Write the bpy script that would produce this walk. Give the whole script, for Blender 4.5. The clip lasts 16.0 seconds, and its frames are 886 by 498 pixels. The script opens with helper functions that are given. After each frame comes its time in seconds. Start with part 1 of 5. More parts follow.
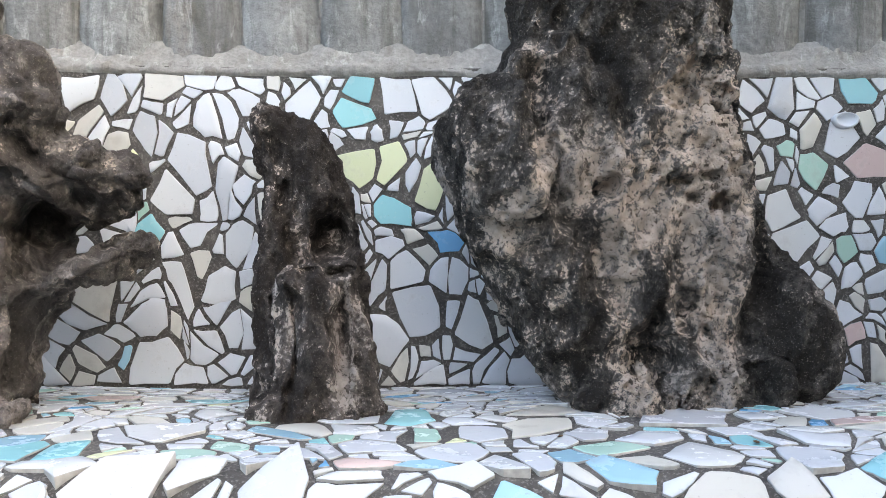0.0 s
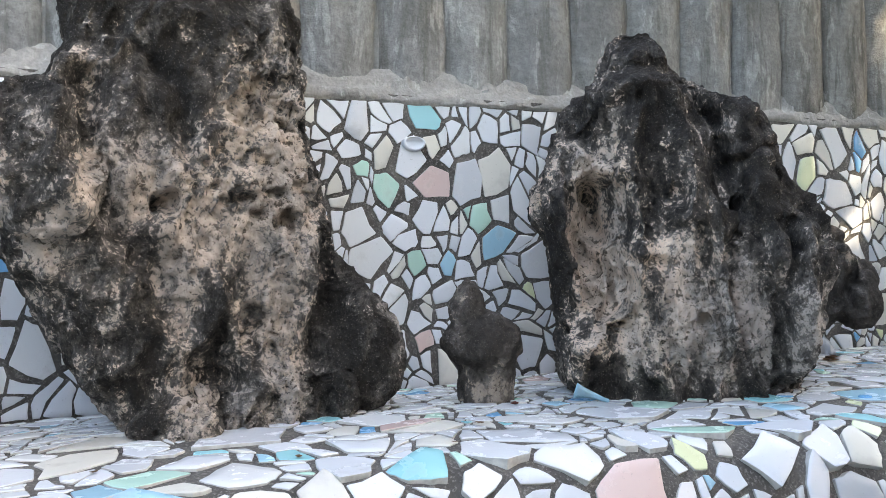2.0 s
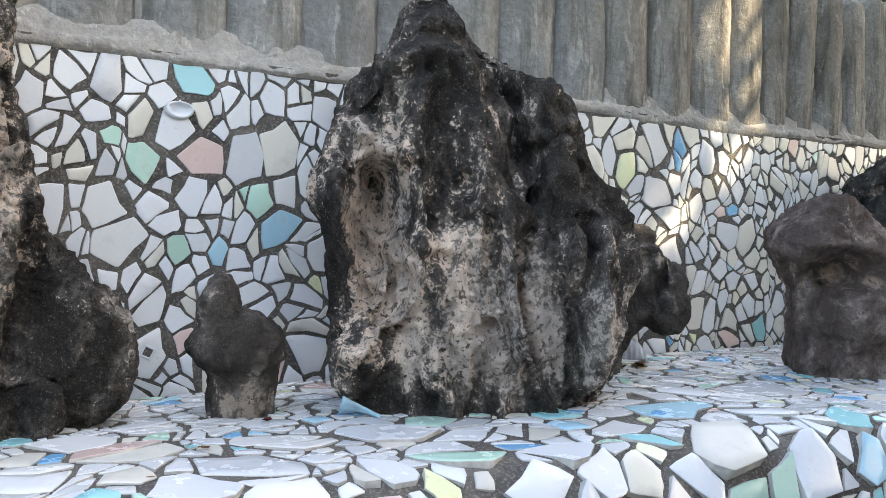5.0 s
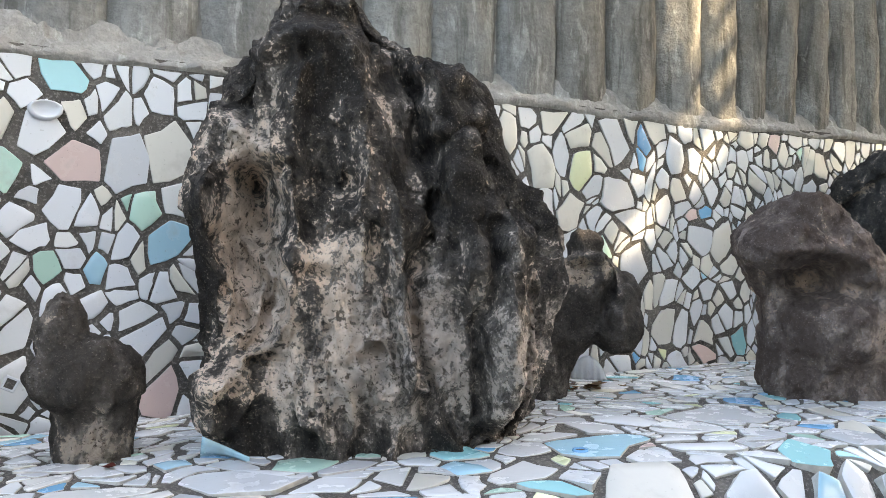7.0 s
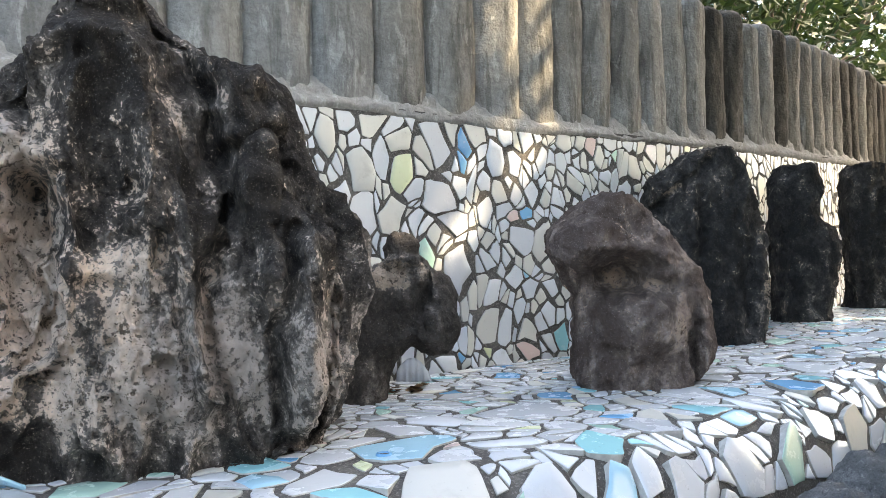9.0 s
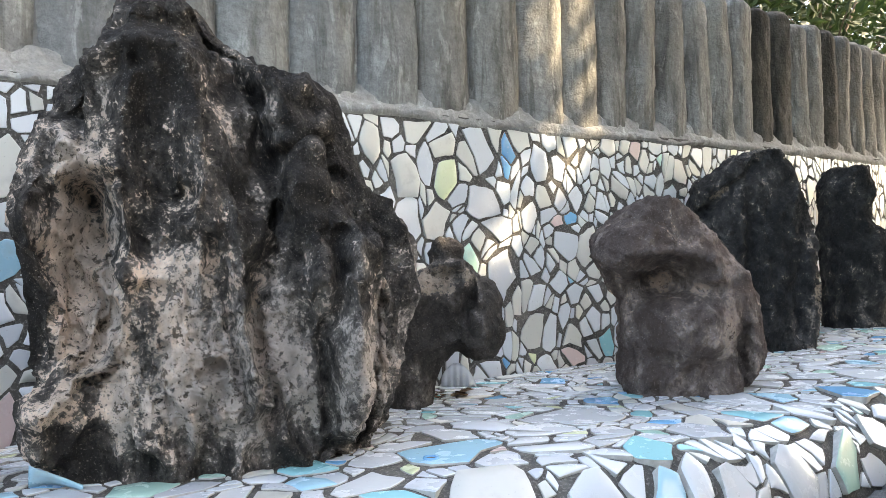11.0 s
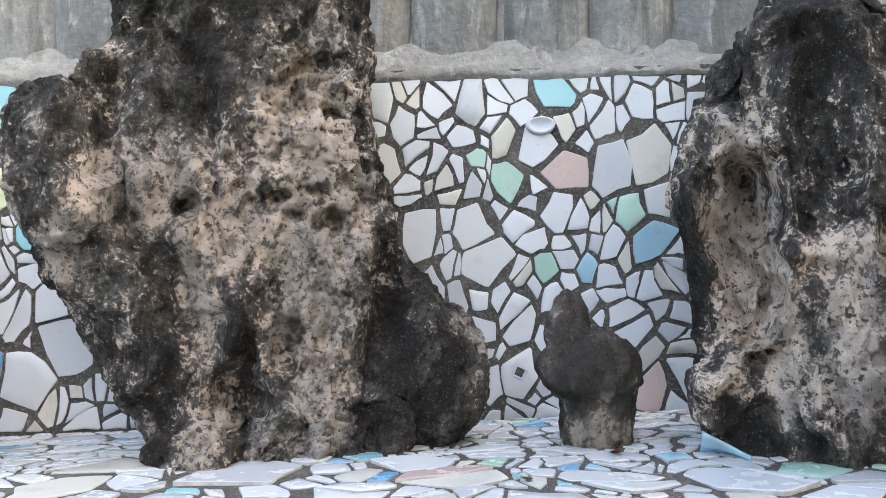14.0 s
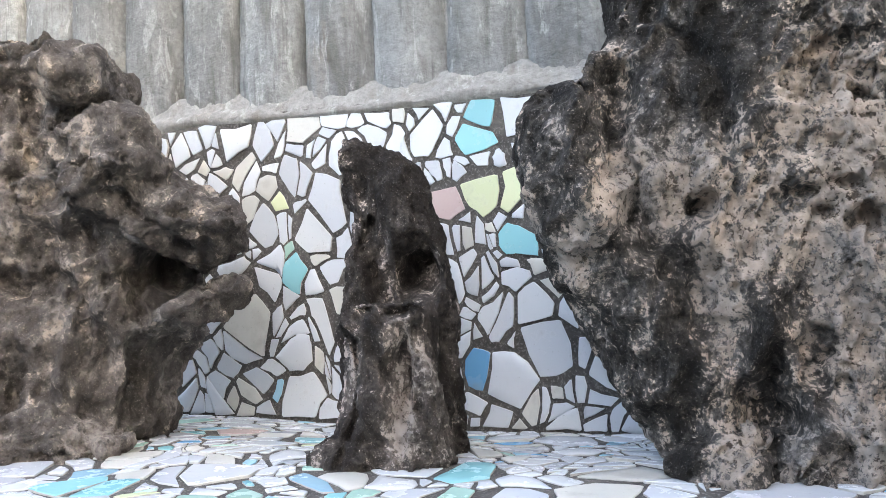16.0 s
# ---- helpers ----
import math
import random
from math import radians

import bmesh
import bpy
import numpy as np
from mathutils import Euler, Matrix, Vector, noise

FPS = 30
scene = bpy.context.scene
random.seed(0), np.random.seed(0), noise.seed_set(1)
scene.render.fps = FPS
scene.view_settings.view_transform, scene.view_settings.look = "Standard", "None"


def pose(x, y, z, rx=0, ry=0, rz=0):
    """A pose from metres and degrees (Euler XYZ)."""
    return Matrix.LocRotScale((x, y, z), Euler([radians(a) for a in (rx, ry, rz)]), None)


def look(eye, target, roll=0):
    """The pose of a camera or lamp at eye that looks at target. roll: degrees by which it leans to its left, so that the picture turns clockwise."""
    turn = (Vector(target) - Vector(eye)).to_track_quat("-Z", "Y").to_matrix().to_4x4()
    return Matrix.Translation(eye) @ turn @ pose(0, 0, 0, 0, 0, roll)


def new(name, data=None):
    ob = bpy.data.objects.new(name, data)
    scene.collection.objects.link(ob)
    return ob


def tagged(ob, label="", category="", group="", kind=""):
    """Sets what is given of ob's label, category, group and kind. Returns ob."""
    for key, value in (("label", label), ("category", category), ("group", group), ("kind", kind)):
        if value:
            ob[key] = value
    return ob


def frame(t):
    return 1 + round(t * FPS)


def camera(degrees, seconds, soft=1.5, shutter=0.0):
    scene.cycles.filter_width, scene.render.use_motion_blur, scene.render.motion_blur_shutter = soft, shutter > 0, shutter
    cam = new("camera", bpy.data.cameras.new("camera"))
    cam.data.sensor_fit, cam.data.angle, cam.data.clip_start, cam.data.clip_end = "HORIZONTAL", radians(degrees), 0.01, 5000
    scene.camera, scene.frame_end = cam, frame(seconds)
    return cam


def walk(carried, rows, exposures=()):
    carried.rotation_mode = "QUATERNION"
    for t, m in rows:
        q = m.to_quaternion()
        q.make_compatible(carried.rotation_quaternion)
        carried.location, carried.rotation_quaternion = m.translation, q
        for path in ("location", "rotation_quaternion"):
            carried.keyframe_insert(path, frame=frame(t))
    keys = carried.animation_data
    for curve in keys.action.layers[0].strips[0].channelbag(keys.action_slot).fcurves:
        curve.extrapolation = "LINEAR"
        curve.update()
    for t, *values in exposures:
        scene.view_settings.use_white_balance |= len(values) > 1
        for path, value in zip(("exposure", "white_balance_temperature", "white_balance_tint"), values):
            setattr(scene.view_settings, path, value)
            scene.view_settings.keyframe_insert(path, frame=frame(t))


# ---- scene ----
cam = camera(55.8, 16.0, soft=0.7)
METRES, EYE, TILT, LEAN, TURN = 2.7, 1.35, 0.0, 0.0, 0.0
ROWS = [
    (0.0, 0.0, 0.0, 0.0, 0.0, 0.0, -0.0),
    (0.5, 0.0375, -0.0062, 0.0007, -4.61, 0.28, 0.6),
    (1.0, 0.0685, -0.0155, 0.0092, -10.24, 0.56, 1.31),
    (1.5, 0.0927, -0.0149, 0.0083, -16.79, 0.71, 1.11),
    (2.0, 0.1066, -0.0044, 0.0032, -23.38, 0.79, 0.82),
    (2.5, 0.0802, 0.0192, 0.0015, -27.39, 0.78, 0.52),
    (3.0, 0.0495, 0.036, 0.0012, -31.89, 0.5, 0.22),
    (3.5, 0.0452, 0.05, -0.0039, -34.88, 0.17, -0.15),
    (4.0, 0.1185, 0.0527, -0.0001, -34.78, -0.09, -0.68),
    (6.5, 0.4428, 0.1296, 0.0108, -29.78, 0.61, -1.0),
    (7.0, 0.4831, 0.1261, 0.0124, -31.29, 0.66, -0.24),
    (7.5, 0.5072, 0.1241, 0.0108, -33.08, 0.77, 0.52),
    (8.0, 0.5208, 0.1162, 0.0096, -35.35, 0.79, 1.12),
    (8.5, 0.5305, 0.1093, 0.0095, -37.87, 0.8, 1.16),
    (9.0, 0.5384, 0.0993, 0.0116, -40.99, 0.86, 1.28),
    (11.5, 0.5275, 0.0995, 0.009, -35.4, 1.86, 1.6),
    (12.0, 0.5168, 0.1038, 0.0088, -29.19, 1.92, 1.66),
    (12.5, 0.5107, 0.1142, 0.0068, -22.16, 1.77, 1.61),
    (13.0, 0.493, 0.123, 0.0037, -14.74, 1.42, 1.43),
    (13.5, 0.4691, 0.125, 0.0022, -7.99, 1.1, 1.29),
    (14.0, 0.4417, 0.1257, 0.0052, -1.03, 1.16, 1.13),
    (14.5, 0.4026, 0.1276, 0.0084, 6.26, 1.3, 0.93),
    (15.0, 0.355, 0.1315, 0.0094, 13.36, 1.45, 0.69),
    (15.5, 0.3111, 0.1374, 0.0139, 18.89, 1.5, 0.93),
    (16.0, 0.2774, 0.1429, 0.0148, 22.94, 1.6, 1.71),
]
walk(cam, [(t, pose(0, 0, EYE, TILT, LEAN, TURN) @ pose(METRES * x, METRES * y, METRES * z, 90 + pitch, roll, yaw)) for t, x, y, z, yaw, pitch, roll in ROWS],
     [(0.0, 2.55, 6980, 8), (1.5, 2.75, 7250, 8), (3.5, 2.7, 7000, 8), (7.0, 2.90, 7700, 8), (9.0, 2.88, 7350, 8), (11.5, 2.98, 7400, 8), (12.5, 2.92, 7450, 8), (14.0, 2.88, 7150, 8), (16.0, 2.76, 6700, 8)])

# ---------------------------------------------------------------- world, sun, exposure
SUN_DIR = Vector((0.60, -0.50, 0.62)).normalized()      # from the place towards the sun
world = bpy.data.worlds.new("sky")
scene.world = world
world.use_nodes = True
wn = world.node_tree.nodes
sky = wn.new("ShaderNodeTexSky")
sky.sky_type = "NISHITA"
sky.sun_disc = False
sky.sun_elevation = math.asin(SUN_DIR.z)
sky.sun_rotation = math.atan2(SUN_DIR.x, SUN_DIR.y)
sky.dust_density = 4.0
sky.air_density = 1.0
wn["Background"].inputs[1].default_value = 0.15
world.node_tree.links.new(sky.outputs[0], wn["Background"].inputs[0])
sun_data = bpy.data.lights.new("sun", "SUN")
sun_data.energy, sun_data.angle, sun_data.color = 2.4, radians(0.6), (1.0, 0.85, 0.64)
sun = new("sun", sun_data)
sun.matrix_world = look(SUN_DIR * 30, (0, 0, 0))


# ---------------------------------------------------------------- materials
def material(name, rough=0.8, metal=0.0):
    m = bpy.data.materials.new(name)
    m.use_nodes = True
    nt = m.node_tree
    b = nt.nodes["Principled BSDF"]
    b.inputs["Roughness"].default_value = rough
    b.inputs["Metallic"].default_value = metal
    return m, nt, b


def node(nt, kind, **values):
    n = nt.nodes.new(kind)
    for k, v in values.items():
        if k in n.inputs:
            n.inputs[k].default_value = v
    return n


def tex(nt, kind, scale, detail=4.0, rough=0.6, stretch=(1, 1, 1), distortion=0.0, shift=None):
    co = nt.nodes.new("ShaderNodeTexCoord")
    mp = nt.nodes.new("ShaderNodeMapping")
    mp.inputs["Scale"].default_value = stretch
    nt.links.new(co.outputs["Object"], mp.inputs[0])
    if shift is not None:
        nt.links.new(shift, mp.inputs["Location"])
    t = nt.nodes.new(kind)
    t.inputs["Scale"].default_value = scale
    if kind == "ShaderNodeTexNoise":
        t.inputs["Detail"].default_value = detail
        t.inputs["Roughness"].default_value = rough
        t.inputs["Distortion"].default_value = distortion
    nt.links.new(mp.outputs[0], t.inputs["Vector"])
    return t


def ramp(nt, source, stops):
    r = nt.nodes.new("ShaderNodeValToRGB")
    e = r.color_ramp.elements
    while len(e) < len(stops):
        e.new(0.5)
    for el, (pos, col) in zip(e, stops):
        el.position = pos
        el.color = (*col, 1) if len(col) == 3 else col
    nt.links.new(source, r.inputs[0])
    return r.outputs[0]


def mix(nt, fac, a, b, blend="MIX"):
    m = nt.nodes.new("ShaderNodeMix")
    m.data_type, m.blend_type = "RGBA", blend
    for sock, v in ((m.inputs[0], fac), (m.inputs[6], a), (m.inputs[7], b)):
        if isinstance(v, (int, float)):
            sock.default_value = v
        elif isinstance(v, tuple):
            sock.default_value = (*v, 1)
        else:
            nt.links.new(v, sock)
    return m.outputs[2]


def calc(nt, op, a, b=0.0):
    m = nt.nodes.new("ShaderNodeMath")
    m.operation = op
    for sock, v in zip(m.inputs, (a, b)):
        if isinstance(v, (int, float)):
            sock.default_value = v
        else:
            nt.links.new(v, sock)
    return m.outputs[0]


def bump(nt, b, source, strength, distance, before=None):
    n = nt.nodes.new("ShaderNodeBump")
    n.inputs["Strength"].default_value = strength
    n.inputs["Distance"].default_value = distance
    nt.links.new(source, n.inputs["Height"])
    if before is not None:
        nt.links.new(before.outputs[0], n.inputs["Normal"])
    nt.links.new(n.outputs[0], b.inputs["Normal"])
    return n


BW = lambda v: (v, v, v)


def glaze(name, colour, rough=0.24):
    """Glazed ceramic: a clear hue with faint dirt, crazing and a soft waviness."""
    m, nt, b = material(name, rough)
    info = nt.nodes.new("ShaderNodeObjectInfo")
    geo = nt.nodes.new("ShaderNodeNewGeometry")
    rnd = calc(nt, "FRACT", calc(nt, "ADD", info.outputs["Random"], geo.outputs["Random Per Island"]))
    off = calc(nt, "MULTIPLY", info.outputs["Random"], 50.0)
    tone = ramp(nt, rnd, [(0.0, tuple(c * 0.78 for c in colour)), (0.35, tuple(c * 0.92 for c in colour)), (0.7, colour),
                          (1.0, (colour[0] * 0.98, colour[1] * 0.96, colour[2] * 0.91))])
    dirt = ramp(nt, tex(nt, "ShaderNodeTexNoise", 9.0, 6.0, 0.65, shift=off).outputs[0], [(0.54, BW(0)), (0.74, BW(1))])
    specks = ramp(nt, tex(nt, "ShaderNodeTexNoise", 75.0, 3.0, 0.6, shift=off).outputs[0], [(0.66, BW(0)), (0.73, BW(1))])
    col = mix(nt, calc(nt, "MULTIPLY", dirt, 0.36), tone, (0.34, 0.31, 0.26))
    col = mix(nt, calc(nt, "MULTIPLY", specks, 0.32), col, (0.25, 0.22, 0.18))
    nt.links.new(col, b.inputs["Base Color"])
    nt.links.new(ramp(nt, dirt, [(0.0, BW(rough)), (1.0, BW(0.5))]), b.inputs["Roughness"])
    b.inputs["Specular IOR Level"].default_value = 0.5
    bump(nt, b, tex(nt, "ShaderNodeTexNoise", 16.0, 2.0, shift=off).outputs[0], 0.18, 0.006)
    return m


GLAZE = {
    "white": glaze("white glaze", (0.735, 0.752, 0.768)),
    "cream": glaze("cream glaze", (0.70, 0.675, 0.60), 0.3),
    "mint": glaze("mint glaze", (0.50, 0.73, 0.61)),
    "aqua": glaze("aqua glaze", (0.33, 0.67, 0.70)),
    "blue": glaze("blue glaze", (0.20, 0.47, 0.74)),
    "paleblue": glaze("pale blue glaze", (0.42, 0.68, 0.80)),
    "yellow": glaze("yellow glaze", (0.74, 0.77, 0.49)),
    "pink": glaze("pink glaze", (0.76, 0.58, 0.53)),
}
GLAZE_ORDER = list(GLAZE)


def make_broken_edge():
    m, nt, b = material("broken ceramic edge", 0.85)
    col = ramp(nt, tex(nt, "ShaderNodeTexNoise", 30, 4).outputs[0], [(0.3, (0.42, 0.40, 0.36)), (0.7, (0.68, 0.66, 0.60))])
    nt.links.new(col, b.inputs["Base Color"])
    return m


EDGE = make_broken_edge()


def make_grout():
    m, nt, b = material("dark cement grout", 0.95)
    b.inputs["Specular IOR Level"].default_value = 0.15
    n1 = tex(nt, "ShaderNodeTexNoise", 7, 6, 0.7)
    n2 = tex(nt, "ShaderNodeTexNoise", 110, 3, 0.7)
    col = ramp(nt, n1.outputs[0], [(0.3, (0.060, 0.055, 0.050)), (0.55, (0.115, 0.105, 0.092)), (0.75, (0.21, 0.19, 0.165))])
    col = mix(nt, ramp(nt, n2.outputs[0], [(0.52, BW(0)), (0.66, BW(0.6))]), col, (0.33, 0.30, 0.27))
    nt.links.new(col, b.inputs["Base Color"])
    first = bump(nt, b, n2.outputs[0], 0.7, 0.006)
    bump(nt, b, n1.outputs[0], 0.5, 0.02, first)
    return m


GROUT = make_grout()


def make_concrete(name, light, dark, stain, stain_at):
    m, nt, b = material(name, 0.92)
    b.inputs["Specular IOR Level"].default_value = 0.2
    info = nt.nodes.new("ShaderNodeObjectInfo")
    off = calc(nt, "MULTIPLY", info.outputs["Random"], 60.0)
    broad = tex(nt, "ShaderNodeTexNoise", 3.0, 7, 0.68, shift=off)
    streak = tex(nt, "ShaderNodeTexNoise", 3.4, 4, 0.6, (2.6, 2.6, 0.55), 0.4, off)
    fine = tex(nt, "ShaderNodeTexNoise", 38, 6, 0.72, shift=off)
    pits = tex(nt, "ShaderNodeTexVoronoi", 42)
    col = ramp(nt, broad.outputs[0], [(0.28, dark), (0.5, tuple((a + c) / 2 for a, c in zip(light, dark))), (0.72, light)])
    col = mix(nt, ramp(nt, streak.outputs[0], [(stain_at, BW(0)), (stain_at + 0.22, BW(0.85))]), col, stain)
    pale = tex(nt, "ShaderNodeTexNoise", 5.0, 6, 0.7, (3.0, 3.0, 0.8), 0.6, off)
    col = mix(nt, ramp(nt, pale.outputs[0], [(0.56, BW(0)), (0.62, BW(0.5))]), col, tuple(min(0.6, c * 1.4) for c in light))
    drip = tex(nt, "ShaderNodeTexNoise", 6.0, 5, 0.65, (3.2, 3.2, 0.30), 0.3, off)
    col = mix(nt, ramp(nt, drip.outputs[0], [(0.54, BW(0)), (0.66, BW(0.75))]), col, tuple(0.5 * (a + c) for a, c in zip(stain, dark)))
    rust = tex(nt, "ShaderNodeTexNoise", 2.2, 4, 0.6, (1.6, 1.6, 0.6), 0.2, off)
    col = mix(nt, ramp(nt, rust.outputs[0], [(0.62, BW(0)), (0.72, BW(0.35))]), col, (0.36, 0.27, 0.18))
    col = mix(nt, ramp(nt, fine.outputs[0], [(0.35, BW(0.45)), (0.6, BW(0))]), col, tuple(c * 0.55 for c in dark))
    col = mix(nt, 1.0, col, ramp(nt, info.outputs["Random"], [(0.0, (0.80, 0.79, 0.77)), (0.5, (0.95, 0.95, 0.93)), (1.0, (1.0, 1.0, 1.0))]), "MULTIPLY")
    nt.links.new(col, b.inputs["Base Color"])
    hole = ramp(nt, pits.outputs["Distance"], [(0.05, BW(0)), (0.24, BW(1))])
    first = bump(nt, b, hole, 0.35, 0.008)
    second = bump(nt, b, fine.outputs[0], 0.8, 0.010, first)
    bump(nt, b, broad.outputs[0], 0.7, 0.06, second)
    return m


CONCRETE = make_concrete("weathered grey concrete", (0.43, 0.425, 0.405), (0.22, 0.22, 0.212), (0.13, 0.120, 0.100), 0.52)
CONCRETE_DARK = make_concrete("brown-stained concrete", (0.41, 0.39, 0.352), (0.22, 0.205, 0.182), (0.045, 0.040, 0.033), 0.50)
CONCRETE_SOOT = make_concrete("black-stained concrete", (0.16, 0.145, 0.122), (0.065, 0.057, 0.047), (0.018, 0.016, 0.013), 0.42)
MORTAR = make_concrete("pale rough mortar", (0.44, 0.42, 0.385), (0.28, 0.265, 0.24), (0.24, 0.22, 0.18), 0.62)


def make_rock(name, dark, mid, bare, bare_gain=1.0, speck=0.4, drawn=0.75, grain=1.0):
    """Pitted limestone under a black and grey crust; the attribute 'bare' says where the crust has gone."""
    m, nt, b = material(name, 0.93)
    at = nt.nodes.new("ShaderNodeAttribute")
    at.attribute_name = "bare"
    n1 = tex(nt, "ShaderNodeTexNoise", 3.0, 9, 0.62, (1, 1, 0.8 * drawn))
    n2 = tex(nt, "ShaderNodeTexNoise", 13, 7, 0.60, (1, 1, drawn), 0.3)
    n3 = tex(nt, "ShaderNodeTexNoise", 62, 5, 0.75)
    n5 = tex(nt, "ShaderNodeTexNoise", 33, 4, 0.65)
    n4 = tex(nt, "ShaderNodeTexNoise", 170, 2, 0.7)
    vo = tex(nt, "ShaderNodeTexVoronoi", 24)
    vs = tex(nt, "ShaderNodeTexVoronoi", 85)
    half = tuple(a * 0.72 + c * 0.28 for a, c in zip(dark, mid))
    grit = calc(nt, "MULTIPLY", calc(nt, "SUBTRACT", n3.outputs[0], 0.5), 0.45 * grain)
    mott = calc(nt, "ADD", n2.outputs[0], calc(nt, "MULTIPLY", calc(nt, "SUBTRACT", n1.outputs[0], 0.5), 0.7))
    mott = calc(nt, "ADD", mott, grit)
    mott = calc(nt, "ADD", mott, calc(nt, "MULTIPLY", at.outputs["Fac"], 0.30))
    crust = ramp(nt, mott, [(0.38, dark), (0.54, half), (0.68, mid), (0.84, tuple(min(1, c * 1.35) for c in mid))])
    crust = mix(nt, ramp(nt, n3.outputs[0], [(0.36, BW(0.5)), (0.42, BW(0))]), crust, tuple(c * 0.6 for c in dark))
    crust = mix(nt, ramp(nt, n4.outputs[0], [(0.62, BW(0)), (0.68, BW(0.45))]), crust, tuple(c * 1.3 for c in mid))
    pale = ramp(nt, n2.outputs[0], [(0.34, tuple(c * 0.50 for c in bare)), (0.47, tuple(c * 0.86 for c in bare)), (0.62, tuple(min(1, c * 1.15) for c in bare))])
    pale = mix(nt, ramp(nt, n1.outputs[0], [(0.46, BW(0)), (0.60, BW(0.55))]), pale, tuple(0.62 * (0.3 * c + 0.7 * bare[1]) for c in bare))
    spot = ramp(nt, vo.outputs["Distance"], [(0.08, BW(0)), (0.30, BW(1))])
    pale = mix(nt, ramp(nt, n3.outputs[0], [(0.38, BW(0.85)), (0.43, BW(0))]), pale, (0.055, 0.044, 0.035))
    pale = mix(nt, ramp(nt, n5.outputs[0], [(0.395, BW(0.85)), (0.435, BW(0))]), pale, (0.075, 0.056, 0.040))
    v = calc(nt, "ADD", calc(nt, "MULTIPLY", at.outputs["Fac"], bare_gain), calc(nt, "MULTIPLY", calc(nt, "SUBTRACT", n2.outputs[0], 0.5), 2.6))
    v = calc(nt, "ADD", v, calc(nt, "MULTIPLY", grit, 7.5))
    v = calc(nt, "ADD", v, calc(nt, "MULTIPLY", calc(nt, "SUBTRACT", n5.outputs[0], 0.5), 1.6))
    v = calc(nt, "ADD", v, calc(nt, "MULTIPLY", calc(nt, "SUBTRACT", n1.outputs[0], 0.5), 1.3))
    col = mix(nt, ramp(nt, v, [(0.42, BW(0)), (0.58, BW(1))]), crust, pale)
    lich = ramp(nt, vs.outputs["Distance"], [(0.12, BW(1)), (0.22, BW(0))])
    lich = calc(nt, "MULTIPLY", lich, ramp(nt, n2.outputs[0], [(0.50, BW(0)), (0.62, BW(speck))]))
    col = mix(nt, lich, col, (0.40, 0.38, 0.35))
    nt.links.new(col, b.inputs["Base Color"])
    b.inputs["Specular IOR Level"].default_value = 0.1
    first = bump(nt, b, spot, 0.5, 0.014)
    second = bump(nt, b, n2.outputs[0], 1.0, 0.035, first)
    third = bump(nt, b, n3.outputs[0], 1.0, 0.012, second)
    fourth = bump(nt, b, n5.outputs[0], 0.8, 0.018, third)
    bump(nt, b, n4.outputs[0], 0.6, 0.004, fourth)
    return m


ROCK_BARE = make_rock("black-crusted tan limestone", (0.033, 0.029, 0.025), (0.270, 0.240, 0.210), (0.585, 0.475, 0.38), 1.0, 0.4, 0.7, 1.2)
ROCK_BLACK = make_rock("blackened boulder stone", (0.037, 0.032, 0.028), (0.275, 0.236, 0.200), (0.74, 0.58, 0.45), 1.0, 0.7, 0.55, 1.1)
ROCK_PILLAR = make_rock("dark brown pillar stone", (0.042, 0.035, 0.030), (0.24, 0.205, 0.18), (0.60, 0.50, 0.42), 1.0, 0.6, 0.6)
ROCK_SMOOTH = make_rock("smooth sooty stone", (0.062, 0.053, 0.045), (0.21, 0.182, 0.156), (0.46, 0.36, 0.27), 1.0, 0.5, 0.8, 0.6)
ROCK_BROWN = make_rock("brown knobbly stone", (0.115, 0.086, 0.072), (0.36, 0.285, 0.243), (0.52, 0.37, 0.27), 0.9, 0.9, 0.8, 0.5)
ROCK_CRAG = make_rock("grey knobbly tufa", (0.085, 0.073, 0.064), (0.34, 0.295, 0.255), (0.50, 0.41, 0.33), 0.9, 0.4, 0.75, 0.65)
ROCK_DARK = make_rock("sooty black stone", (0.030, 0.028, 0.026), (0.125, 0.113, 0.102), (0.40, 0.31, 0.23), 1.0, 0.4, 0.8, 0.6)
BOULDER = make_rock("grey foot boulder", (0.15, 0.148, 0.145), (0.29, 0.283, 0.272), (0.33, 0.32, 0.30), 0.6, 0.2)


def make_plain(name, a, c, scale, rough=0.95, depth=0.01):
    m, nt, b = material(name, rough)
    n = tex(nt, "ShaderNodeTexNoise", scale, 7, 0.7)
    nt.links.new(ramp(nt, n.outputs[0], [(0.3, a), (0.7, c)]), b.inputs["Base Color"])
    bump(nt, b, n.outputs[0], 0.6, depth)
    return m


EARTH = make_plain("trodden grey earth", (0.10, 0.088, 0.074), (0.19, 0.17, 0.145), 5.0, 0.95, 0.03)
BARK = make_plain("grey-brown bark", (0.07, 0.055, 0.04), (0.19, 0.155, 0.12), 14.0)
RED_LEAF = make_plain("dark red leaf", (0.10, 0.02, 0.015), (0.22, 0.05, 0.03), 20.0)
DRY = make_plain("dry brown leaf", (0.10, 0.055, 0.025), (0.24, 0.15, 0.075), 12.0)


